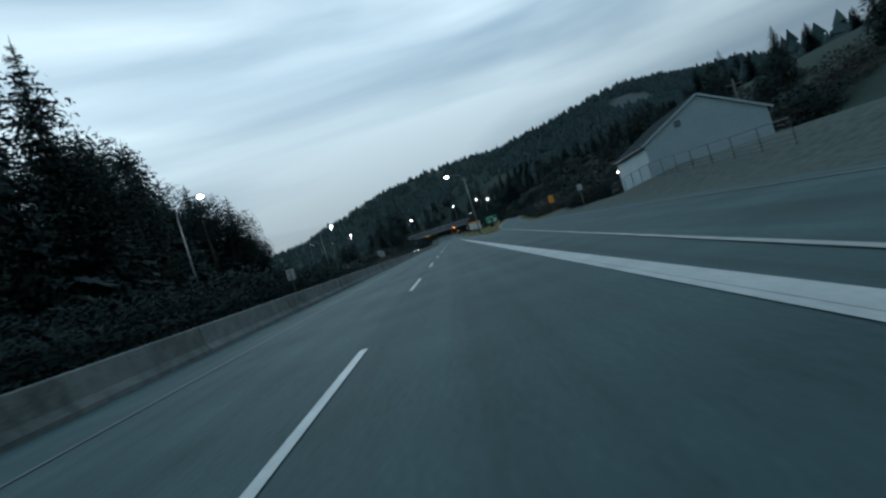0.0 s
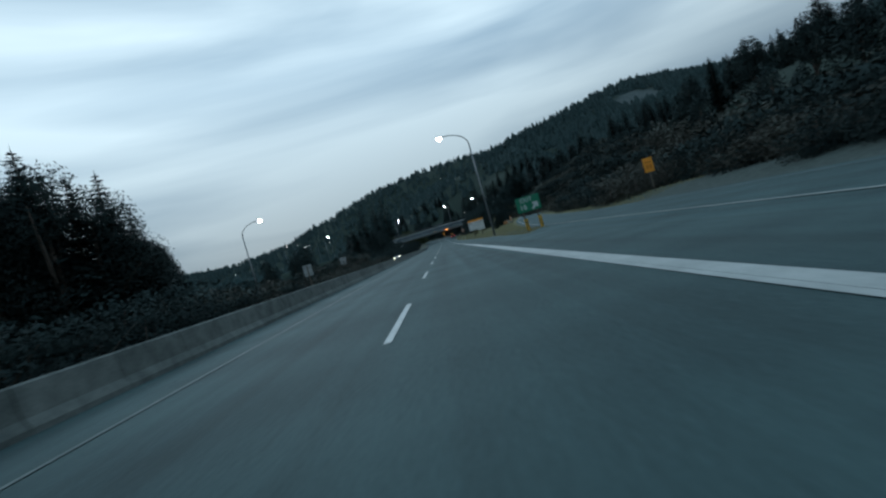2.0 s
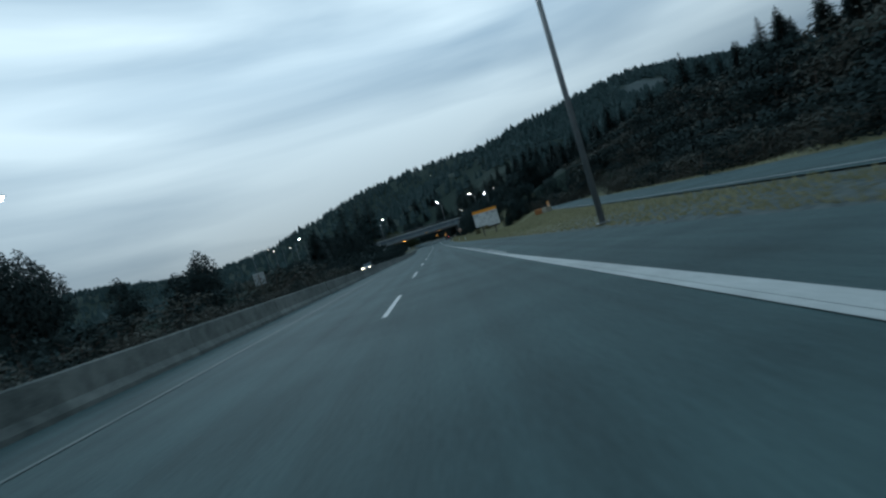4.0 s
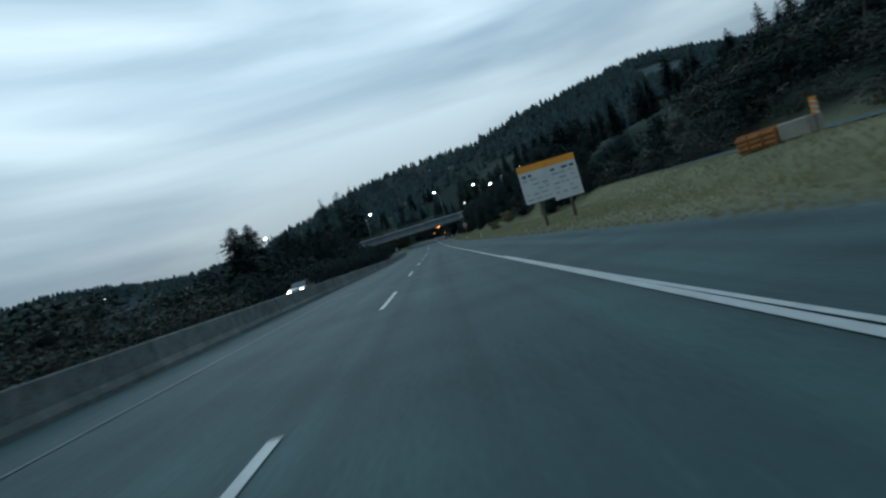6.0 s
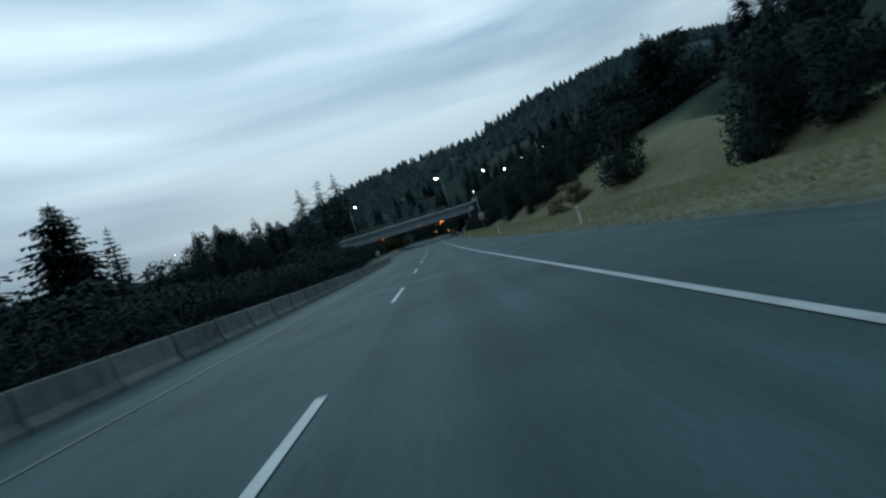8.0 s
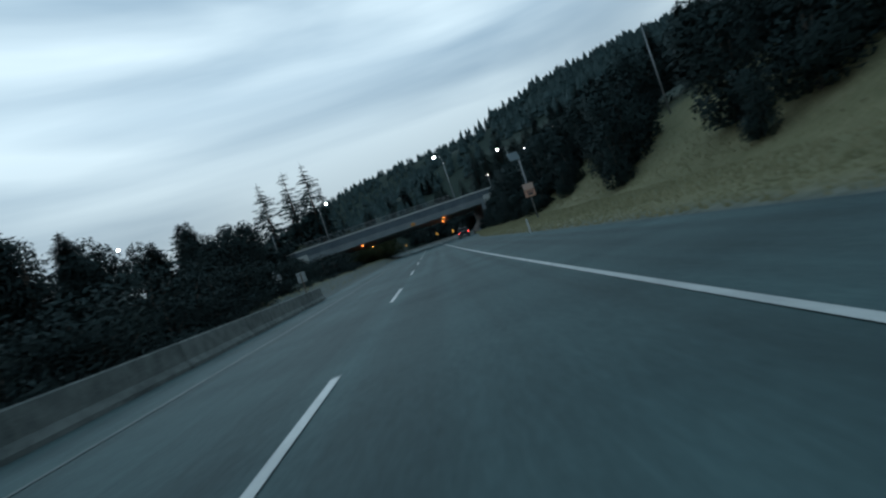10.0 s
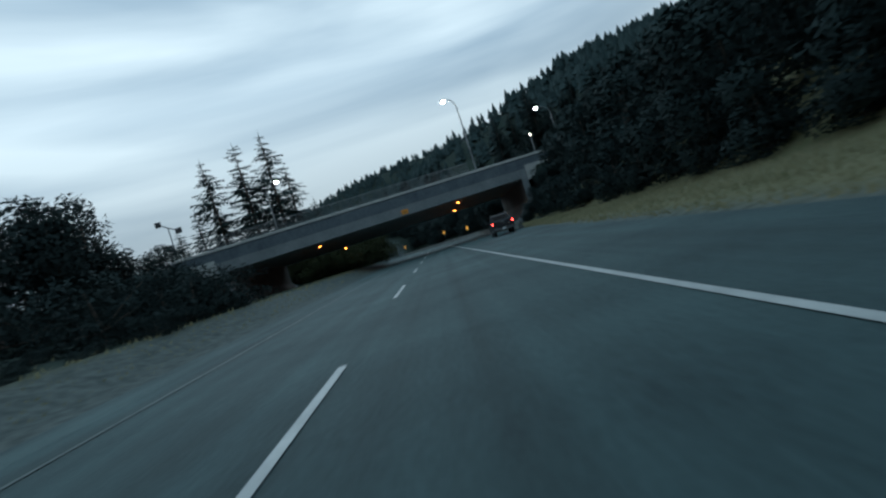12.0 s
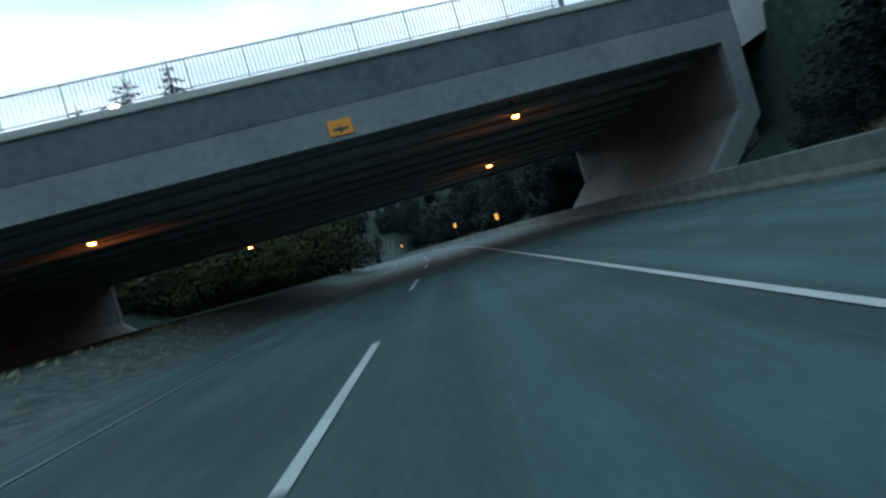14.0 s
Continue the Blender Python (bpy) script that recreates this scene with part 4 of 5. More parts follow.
def verge_grass():
    rng = random.Random(5)
    verts, faces = [], []
    for k in range(60000):
        y = rng.uniform(85, 345)
        x = shoulder(y) + 0.3 + abs(rng.gauss(0, 7.5))
        if rng.random() < 0.03:
            x, y = -6.9 - abs(rng.gauss(0, 2.2)), rng.uniform(246, 350)
        if 7 < x and ramp_left(y) - 1.0 < x < ramp_left(y) + 6.0 and y < 225:
            continue
        z = height(x, y)
        tall = rng.uniform(0.07, 0.20) * (0.5 if abs(x) < 9 else 1.0)
        a = rng.uniform(-0.8, 0.8)
        w = rng.uniform(0.03, 0.07)
        bend = tall * rng.uniform(0.9, 1.7)
        lean = (bend * math.sin(a), bend * math.cos(a))
        i = len(verts)
        verts += [(x - w * math.cos(a), y + w * math.sin(a), z - 0.03), (x + w * math.cos(a), y - w * math.sin(a), z - 0.03), (x + lean[0], y + lean[1], z + tall)]
        faces.append((i, i + 1, i + 2))
    ob = pymesh("verge_grass", [lie(*v) for v in verts], faces, M_GRASS)
    tagged(ob, "dry yellowish grass on the verge and bank", "grass", kind="stuff")


verge_grass()


# ---------------------------------------------------------------- street lamps
def street_lamp(x, y, z0, top, arm, turn=0.0, lens=None, label="tall galvanised street lamp with a curved arm, lit", size=1.0):
    """top: height of the lens; arm: reach of the curved arm, along local -x."""
    m = thing("street_lamp", pose(x, y, z0, 0, 0, turn), label, "street lamp", "street lamps")
    h = top - z0
    part("pole", tube([(0, 0, 0), (0, 0, h - 1.6)], [0.13, 0.09], 10), M_STEEL, m, smooth=True)
    part("base_plate", boxed((-0.22, -0.22, 0), (0.22, 0.22, 0.06), 0.01), M_STEEL, m)
    pts = [(0, 0, h - 1.6)] + [(-arm * (1 - math.cos(a)) * 0.9, 0, h - 1.6 + 1.7 * math.sin(a)) for a in np.linspace(0.25, 1.5, 7)] + [(-arm, 0, h + 0.1)]
    part("arm", tube(pts, [0.09] + [0.06] * (len(pts) - 1), 8), M_STEEL, m, smooth=True)
    head = prism([(-arm - 0.75 * size, h + 0.02), (-arm - 0.6 * size, h + 0.16), (-arm + 0.1, h + 0.2), (-arm + 0.15, h + 0.02)], "y", -0.16 * size, 0.16 * size, 0.02)
    hd = part("lamp_head", head, M_STEEL, m)
    bm = bmesh.new()
    bmesh.ops.create_uvsphere(bm, u_segments=12, v_segments=8, radius=1.0, matrix=Matrix.Translation((-arm - 0.3 * size, 0, h - 0.02)) @ Matrix.Diagonal((0.32 * size, 0.22 * size, 0.22 * size, 1)))
    part("lens", bm, lens or M_LAMP, hd, smooth=True)
    return m


street_lamp(7.6, 111.0, height(7.6, 111.0), 13.9, 3.2)
street_lamp(-29.3, 126.5, 0.0, 12.4, 3.0, 180)
street_lamp(-26.3, 56.8, 0.0, 13.4, 2.8, 180)
street_lamp(10.0, 351.6, 7.7, 19.8, 1.3)
street_lamp(31.0, 381.4, height(31.0, 381.4), 20.8, 2.2)
street_lamp(-24.5, 370.0, 6.5, 20.0, 2.0, 180)
street_lamp(-65.0, 341.5, 6.9, 20.8, 2.2, 180)
street_lamp(56.6, 345.1, height(56.6, 345.1), 19.2, 1.6, size=0.7)
street_lamp(38.9, 382.0, height(38.9, 382.0), 18.9, 2.0)
street_lamp(68.6, 405.0, height(68.6, 405.0), 24.2, 2.0, size=0.8)
street_lamp(-99.0, 400.0, 0.0, 24.0, 2.0, 180, M_LAMPFAR, size=0.7)
street_lamp(-107.0, 400.0, 0.0, 25.5, 2.0, 180, M_LAMPFAR, size=0.7)


def far_lights():
    """House and street lights among the far woods, on short posts."""
    spots = [(-80, 355, 19.2), (-88, 398, 21.8), (-84, 402, 21.0), (-72, 390, 20.0)]
    spots += [(39.6, 360.2, 19.0), (50.0, 369.1, 21.6), (19.6, 355.3, 12.1), (-102.5, 297.0, 12.8), (26.0, 771.0, 80.7)]
    for x, y, z in spots:
        m = thing("distant_lamp", pose(x, y, height(x, y)), "small lit lamp on a slim post among trees", "lamp", "distant lamps")
        part("post", tube([(0, 0, 0), (0, 0, z - height(x, y))], 0.09, 6), M_STEEL, m)
        bm = bmesh.new()
        bmesh.ops.create_icosphere(bm, subdivisions=2, radius=0.15, matrix=Matrix.Translation((0, 0, z - height(x, y) + 0.2)))
        part("lens", bm, M_LAMPFAR, m, smooth=True)


far_lights()


def twin_panel_pole():
    m = thing("twin_panel_pole", pose(-32.8, 349.5, 7.0), "slim pole with two dark slanted panels beside the overpass", "pole")
    part("pole", tube([(0, 0, 0), (0, 0, 7.1)], [0.12, 0.08], 8), M_STEEL, m, smooth=True)
    part("crossarm", tube([(-1.25, 0, 7.9), (1.35, 0, 6.3)], 0.07, 6), M_DARKSTEEL, m)
    for x, z in ((-1.2, 7.85), (1.3, 6.35)):
        part("panel", boxed((x - 0.42, -0.06, z - 0.35), (x + 0.42, 0.06, z + 0.4), 0.03), M_DARKSTEEL, m)


twin_panel_pole()


def traffic_signal(x, y, top):
    z0 = height(x, y)
    m = thing("traffic_signal", pose(x, y, z0), "traffic signal on a pole showing red", "traffic signal", "traffic signals at the ramp")
    h = max(top - z0, 3.0)
    part("pole", tube([(0, 0, 0), (0, 0, h + 0.3)], 0.1, 8), M_STEEL, m)
    hd = part("signal_head", boxed((-0.22, -0.32, h - 0.9), (0.22, -0.08, h + 0.3), 0.03), M_BLACK, m)
    for k, mm in enumerate((M_REDSIG, M_DARKSTEEL, M_DARKSTEEL)):
        bm = bmesh.new()
        bmesh.ops.create_cone(bm, cap_ends=True, segments=14, radius1=0.15, radius2=0.15, depth=0.04, matrix=Matrix.Translation((0, -0.335, h + 0.1 - 0.38 * k)) @ Matrix.Rotation(radians(90), 4, "X"))
        part("lens", bm, mm, hd)


traffic_signal(43.3, 429.4, 19.7)
traffic_signal(46.0, 351.0, height(46.0, 351.0) + 5.0)


# ---------------------------------------------------------------- signs
def exit_sign():
    m = thing("exit_sign", pose(8.83, 89.0, height(8.8, 89.0)), "green exit sign with white letters on two posts in the gore", "road sign")
    z0, z1 = 1.66, 2.93
    pn = part("panel", boxed((-1.03, -0.02, z0), (1.03, 0.02, z1), 0.012), M_SIGN_GREEN, m)
    for a in (-0.6, 0.6):
        part("post", boxed((a - 0.05, 0.03, -0.3), (a + 0.05, 0.12, z1 - 0.1), 0.008), M_WOOD, m)
    for text, size, x, z in (("EXIT", 0.52, -0.12, 2.62), ("16", 0.66, -0.48, 2.05)):
        ob = link("lettering", lettering(text, size), M_SIGN_WHITE, pn)
        ob.location = (x, -0.026, z)
    arrow = [(-0.26, -0.20), (-0.17, -0.29), (0.10, -0.02), (0.10, -0.16), (0.24, -0.16), (0.24, 0.24), (-0.16, 0.24), (-0.16, 0.10), (0.0, 0.10)]
    bm = prism([(0.52 + a * 1.15, 2.05 + b * 1.15) for a, b in arrow], "y", -0.030, -0.022)
    part("arrow", bm, M_SIGN_WHITE, pn)
    for a, tilt in ((-1.03, 1), (0.62, -1)):
        om = thing("object_marker", pose(8.83 + a * 0.72 + 0.15, 88.7, height(8.8, 88.7)), "yellow and black striped hazard marker below the exit sign", "hazard marker", "hazard markers in the gore")
        pn2 = part("panel", boxed((-0.15, -0.015, 0.12), (0.15, 0.015, 1.1), 0.005), M_SIGN_YELLOW, om)
        part("post", boxed((-0.03, 0.017, -0.3), (0.03, 0.06, 1.0)), M_STEEL, om)
        for k in range(5):
            z = 0.16 + 0.2 * k
            d = 0.16 * tilt
            hi = z + 0.1
            bm = bmesh.new()
            vs = [bm.verts.new(p) for p in ((-0.148, -0.018, min(1.09, max(0.13, z - d / 2))), (0.148, -0.018, min(1.09, max(0.13, z + d / 2))), (0.148, -0.018, min(1.09, hi + d / 2)), (-0.148, -0.018, min(1.09, hi - d / 2)))]
            bm.faces.new(vs)
            part("stripe", bm, M_BLACK, pn2)


exit_sign()


def panel_sign(name, x, y, w, z0, z1, material, label, turn=0.0, side=1):
    """A sheet on one post; side: 1 with the post behind it, -1 with the post and its straps in front."""
    g = height(x, y)
    m = thing(name, pose(x, y, g, 0, 0, turn), label, "road sign")
    pn = part("panel", boxed((-w / 2, -0.015, z0 - g), (w / 2, 0.015, z1 - g), 0.01), material, m)
    lo, hi = (0.018, 0.10) if side > 0 else (-0.10, -0.018)
    part("post", boxed((-0.045, lo, -0.3), (0.045, hi, z1 - g - 0.06), 0.006), M_WOOD, m)
    if side < 0:
        for f in (0.22, 0.78):
            z = z0 - g + f * (z1 - z0)
            part("strap", boxed((-w * 0.42, -0.035, z - 0.03), (w * 0.42, -0.017, z + 0.03), 0.004), M_STEEL, pn)
    return m, pn


_, sheet = panel_sign("speed_sign", 19.55, 89.2, 0.84, 1.95, 3.18, M_SIGN_ORANGE, "orange temporary sign on a post beside the ramp")
for a, b, c, d in ((-0.28, 0.28, 2.72, 2.86), (-0.24, -0.02, 2.22, 2.58), (0.06, 0.26, 2.22, 2.58)):
    base = height(19.55, 89.2)
    part("print_bar", boxed((a, -0.021, c - base), (b, -0.016, d - base)), M_RUSTINK, sheet)
for x, y, w, z0, z1, turn in ((-13.9, 49.5, 0.75, 1.75, 2.75, 8), (-10.8, 89.6, 0.75, 1.5, 2.45, 8), (-20.7, 154.6, 1.3, 2.4, 3.9, 12), (-19.3, 299.6, 1.05, 1.6, 4.3, 6), (-8.2, 269.1, 0.62, 1.47, 2.2, 4)):
    m, _ = panel_sign("sign_back", x, y, w, z0, z1, M_SIGN_BACK, "grey bare back of a road sign on a post", turn, -1)
    m["group"] = "sign backs beside the highway"


panel_sign("small_sign", 16.6, 58.7, 0.55, 2.05, 2.7, M_SIGN_BACK, "small plain grey sign on a post")


def notice_board():
    g = height(10.5, 173.0)
    m = thing("notice_board", pose(9.90, 171.3, 0.08) @ Matrix.Scale(0.927, 4), "large white construction notice board with orange header on posts", "notice board")
    for a in (-0.98, 1.12):
        part("post", boxed((a - 0.1, 0.05, g - 0.5), (a + 0.1, 0.25, 3.9), 0.015), M_BARK, m)
    pn = part("panel", prism([(-2.05, 1.85), (0.02, 1.85), (0.02, 1.58), (2.08, 1.58), (2.08, 4.05), (-2.05, 4.05)], "y", -0.02, 0.03), M_SIGN_WHITE, m)
    part("header", boxed((-2.06, -0.03, 4.05), (2.09, 0.03, 4.52), 0.008), M_SIGN_ORANGE, m, "plain orange header strip")
    rng = random.Random(4)
    for col, x0 in ((0, -1.85), (1, 0.2)):
        for row in range(6):
            z = 3.84 - row * 0.34 - (0 if col == 0 else 0.02)
            x = x0
            while x < x0 + 1.6:
                w = rng.uniform(0.18, 0.55)
                w = min(w, x0 + 1.75 - x)
                h = 0.17 if row == 0 else rng.choice((0.07, 0.1, 0.13))
                if rng.random() < (0.75 if row else 0.6):
                    part("print_bar", boxed((x, -0.026, z - h), (x + w, -0.021, z)), M_DARKINK if row == 0 else M_INK, pn)
                x += w + rng.uniform(0.08, 0.3)


notice_board()


M_WOODRED = mat("rusty_orange_steel", (0.20, 0.075, 0.02), 0.85, 0.0, color2=(0.40, 0.17, 0.045), scale=2.0, fine=14.0)
M_PALESHEET = mat("pale_grey_sheet", (0.20, 0.19, 0.15), 0.8, color2=(0.33, 0.31, 0.25), scale=1.5, fine=9.0)


def crash_cushion():
    """A rusty guard with a pale nose beside the exit ramp, long axis along local y, nose towards -y."""
    x, y = 16.45, 157.2
    m = thing("crash_cushion", pose(x, y, height(x, y) - 0.02, 0, 0, 16), "rusty orange steel crash cushion with a pale nose beside the ramp", "crash cushion")
    part("nose", boxed((-0.42, -0.1, 0.05), (0.42, 1.17, 0.76), 0.06), M_PALESHEET, m, "pale grey nose")
    for k in range(3):
        b = part("bay", boxed((-0.45, 1.22 + 0.64 * k, 0.04), (0.45, 1.82 + 0.64 * k, 0.72), 0.04), M_WOODRED, m)
        for z in (0.18, 0.38, 0.58):
            part("corrugation", tube([(-0.47, 1.24 + 0.64 * k, z), (-0.47, 1.80 + 0.64 * k, z)], 0.05, 6), M_WOODRED, b)
    part("top_rail", boxed((-0.3, 1.22, 0.72), (0.3, 3.1, 0.79), 0.02), M_WOODRED, m)
    pn = part("marker_panel", boxed((-0.16, -0.16, 0.72), (0.20, -0.13, 1.38), 0.005), M_SIGN_ORANGE, m, "orange and white striped marker panel")
    part("marker_post", boxed((-0.03, -0.12, 0.0), (0.03, -0.06, 1.3)), M_STEEL, m)
    for k in range(3):
        part("stripe", prism([(-0.155, 0.80 + 0.2 * k), (0.195, 0.72 + 0.2 * k), (0.195, 0.80 + 0.2 * k), (-0.155, 0.88 + 0.2 * k)], "y", -0.168, -0.162), M_SIGN_WHITE, pn)


crash_cushion()


def radar_sign():
    x, y = 11.5, 278.6
    g = height(x, y)
    m = thing("speed_feedback_sign", pose(x, y, g), "speed feedback sign with a solar panel on a steel pole", "road sign")
    part("pole", tube([(0, 0.08, -0.4), (0, 0.08, 6.2 - g)], 0.075, 10), M_STEEL, m, smooth=True)
    part("base_plate", boxed((-0.2, -0.12, -0.02), (0.2, 0.28, 0.05), 0.01), M_STEEL, m)
    part("panel", boxed((-0.48, -0.05, 3.00 - g), (0.48, 0.0, 3.56 - g), 0.02), M_SIGN_ROSE, m, "pale faded orange upper panel")
    d = part("display", boxed((-0.48, -0.07, 2.33 - g), (0.48, 0.0, 2.98 - g), 0.02), M_SIGN_PINK, m, "pale orange display panel")
    part("print_bar", boxed((-0.3, -0.077, 2.78 - g), (0.34, -0.072, 2.86 - g)), M_DARKINK, d)
    part("print_bar", boxed((-0.22, -0.077, 2.48 - g), (0.26, -0.072, 2.68 - g)), M_DARKINK, d)
    s = part("solar_panel", box(bmesh.new(), (-0.52, -0.45, -0.02), (0.52, 0.45, 0.03), 0.01), M_SOLAR, m, "tilted solar panel")
    s.matrix_local = pose(-0.40, 0.0, 6.3 - g, 62, 0, 14)
    part("bracket", tube([(0, 0.08, 6.0 - g), (-0.25, 0.04, 6.25 - g)], 0.04, 6), M_STEEL, m)


M_SIGN_ROSE = mat("pale_faded_orange_sheet", (0.50, 0.35, 0.29), 0.5, color2=(0.62, 0.45, 0.38), scale=2.0, fine=9.0)
M_SIGN_PINK = mat("faded_orange_sheet", (0.52, 0.26, 0.18), 0.5, color2=(0.62, 0.36, 0.27), scale=2.0, fine=9.0)
radar_sign()


def delineator(x, y, tall=0.85, label="white plastic delineator post on the verge"):
    m = thing("delineator_post", pose(x, y, height(x, y)), label, "delineator post", "delineator posts along the verge")
    part("post", boxed((-0.05, -0.02, -0.1), (0.05, 0.02, tall), 0.012), M_SIGN_WHITE, m)
    part("reflector", boxed((-0.035, -0.026, tall - 0.2), (0.035, -0.021, tall - 0.06)), M_SIGN_BACK, m)


for x, y in ((8.0, 207.4), (8.0, 233.9), (7.0, 260.8)):
    delineator(x, y)


def bend_marker(x, y, z):
    m = thing("bend_marker", pose(x, y, 0.0), "small yellow marker plate with an added glow on a post by the barrier", "marker", "markers on the bend")
    part("post", tube([(0, 0, 0), (0, 0, z + 0.3)], 0.03, 6), M_STEEL, m)
    part("plate", boxed((-0.22, -0.05, z - 0.45), (0.22, -0.03, z + 0.4), 0.03), M_AMBERGLOW, m)


bend_marker(4.4, 420.0, 3.3)
bend_marker(-10.6, 479.0, 3.3)
bend_marker(9.2, 395.0, 2.3)


# ---------------------------------------------------------------- house beside the ramp
def house():
    m = thing("house", pose(21.95, 40.64, 0.95, 0, 0, -10), "pale blue-grey gabled house with dark roof and lit wall lamp", "house")
    w, d, e, a = 4.4, 14.3, 2.68, 5.1
    wall = part("wall", prism([(-w, -1.2), (w, -1.2), (w, e), (0, a - 0.1), (-w, e)], "y", 0.0, d), M_SIDING, m)
    z = 0.1
    while z < a - 0.5:
        half = w if z < e else w * (a - z) / (a - e) - 0.2
        part("siding_board", boxed((-half, -0.012, z), (half, 0.0, z + 0.016)), M_SIDING, wall)
        if z < e - 0.2:
            part("siding_board", boxed((-w - 0.012, 0.0, z), (-w, d, z + 0.016)), M_SIDING, wall)
        z += 0.42
    slope = math.degrees(math.atan2(a - e, w))
    run = math.hypot(w + 0.3, (a - e) * (w + 0.3) / w)
    for s in (-1, 1):
        r = part("roof", box(bmesh.new(), (0, -0.15, 0), (run, d + 0.2, 0.12), 0.02), M_ROOF, m)
        r.matrix_local = pose(0, 0, a, 0, slope, 0) if s > 0 else Matrix.Scale(-1, 4, (1, 0, 0)) @ pose(0, 0, a, 0, slope, 0)
        part("bargeboard", box(bmesh.new(), (0, -0.17, -0.06), (run, -0.152, 0.10)), M_TRIM, r)
        part("gutter", tube([(run + 0.04, -0.1, 0.0), (run + 0.04, d + 0.15, 0.0)], 0.07, 8), M_DARKSTEEL, r)
    f = part("gable_vent", boxed((-1.75 - 0.28, -0.05, 3.15), (-1.75 + 0.28, 0.02, 3.75), 0.01), M_TRIM, m)
    for k in range(5):
        part("louvre", boxed((-1.75 - 0.23, -0.062, 3.2 + 0.1 * k), (-1.75 + 0.23, -0.052, 3.27 + 0.1 * k)), M_DARKSTEEL, f)
    # added pale strip standing in for lamp light on the wall's far end
    part("corner_board", boxed((-w - 0.03, d - 0.16, -1.2), (-w + 0.1, d + 0.02, e - 0.1), 0.008), M_TRIM, m)
    lamp = part("wall_lamp", boxed((-w - 0.18, d - 0.75, 1.68), (-w, d - 0.45, 1.86), 0.03), M_DARKSTEEL, m)
    bm = bmesh.new()
    bmesh.ops.create_icosphere(bm, subdivisions=2, radius=0.09, matrix=Matrix.Translation((-w - 0.22, d - 0.6, 1.66)))
    part("lens", bm, M_LAMPFAR, lamp, smooth=True)


house()


def fence():
    """A wire fence from the house's far corner down along the ramp."""
    m = thing("wire_fence", pose(18.6, 54.6, 0.9), "thin dark post and wire fence between ramp and house", "fence")
    lines = []
    for k in range(13):
        x, y = -0.2 * k, -2.6 * k
        g = height(18.6 + x, 54.6 + y) - 0.9
        part("post", tube([(x, y, g - 0.2), (x, y, g + 1.15)], 0.025, 6), M_DARKSTEEL, m)
        lines.append((x, y, g))
    part("rail", tube([(x, y, g + 1.15) for x, y, g in lines], 0.025, 6), M_DARKSTEEL, m)
    for zz in (0.15, 0.35, 0.55, 0.75, 0.95):
        part("wire", tube([(x, y, g + zz) for x, y, g in lines], 0.007, 4), M_STEEL, m)


fence()


def utility_pole(x, y, tall):
    m = thing("utility_pole", pose(x, y, height(x, y)), "grey timber utility pole with a crossarm", "utility pole", "utility poles")
    part("pole", tube([(0, 0, -0.3), (0, 0, tall)], [0.15, 0.1], 8), M_WOOD, m, smooth=True)
    c = part("crossarm", boxed((-1.1, -0.06, tall - 0.8), (1.1, 0.06, tall - 0.66), 0.01), M_WOOD, m)
    for a in (-1.0, -0.5, 0.5, 1.0):
        part("insulator", tube([(a, 0, tall - 0.66), (a, 0, tall - 0.5)], 0.04, 6), M_DARKSTEEL, c)


def slim_pole(x, y, tall):
    m = thing("slim_pole", pose(x, y, height(x, y)), "slim pale grey steel pole on the grass bank", "pole")
    part("pole", tube([(0, 0, -0.3), (0, 0, tall)], [0.08, 0.06], 8), M_STEEL, m, smooth=True)
    part("cap", tube([(0, 0, tall), (0, 0, tall + 0.08)], [0.08, 0.03], 8), M_DARKSTEEL, m)


slim_pole(24.5, 275.7, 8.0)
utility_pole(42.0, 68.9, 10.2 - height(42.0, 68.9))


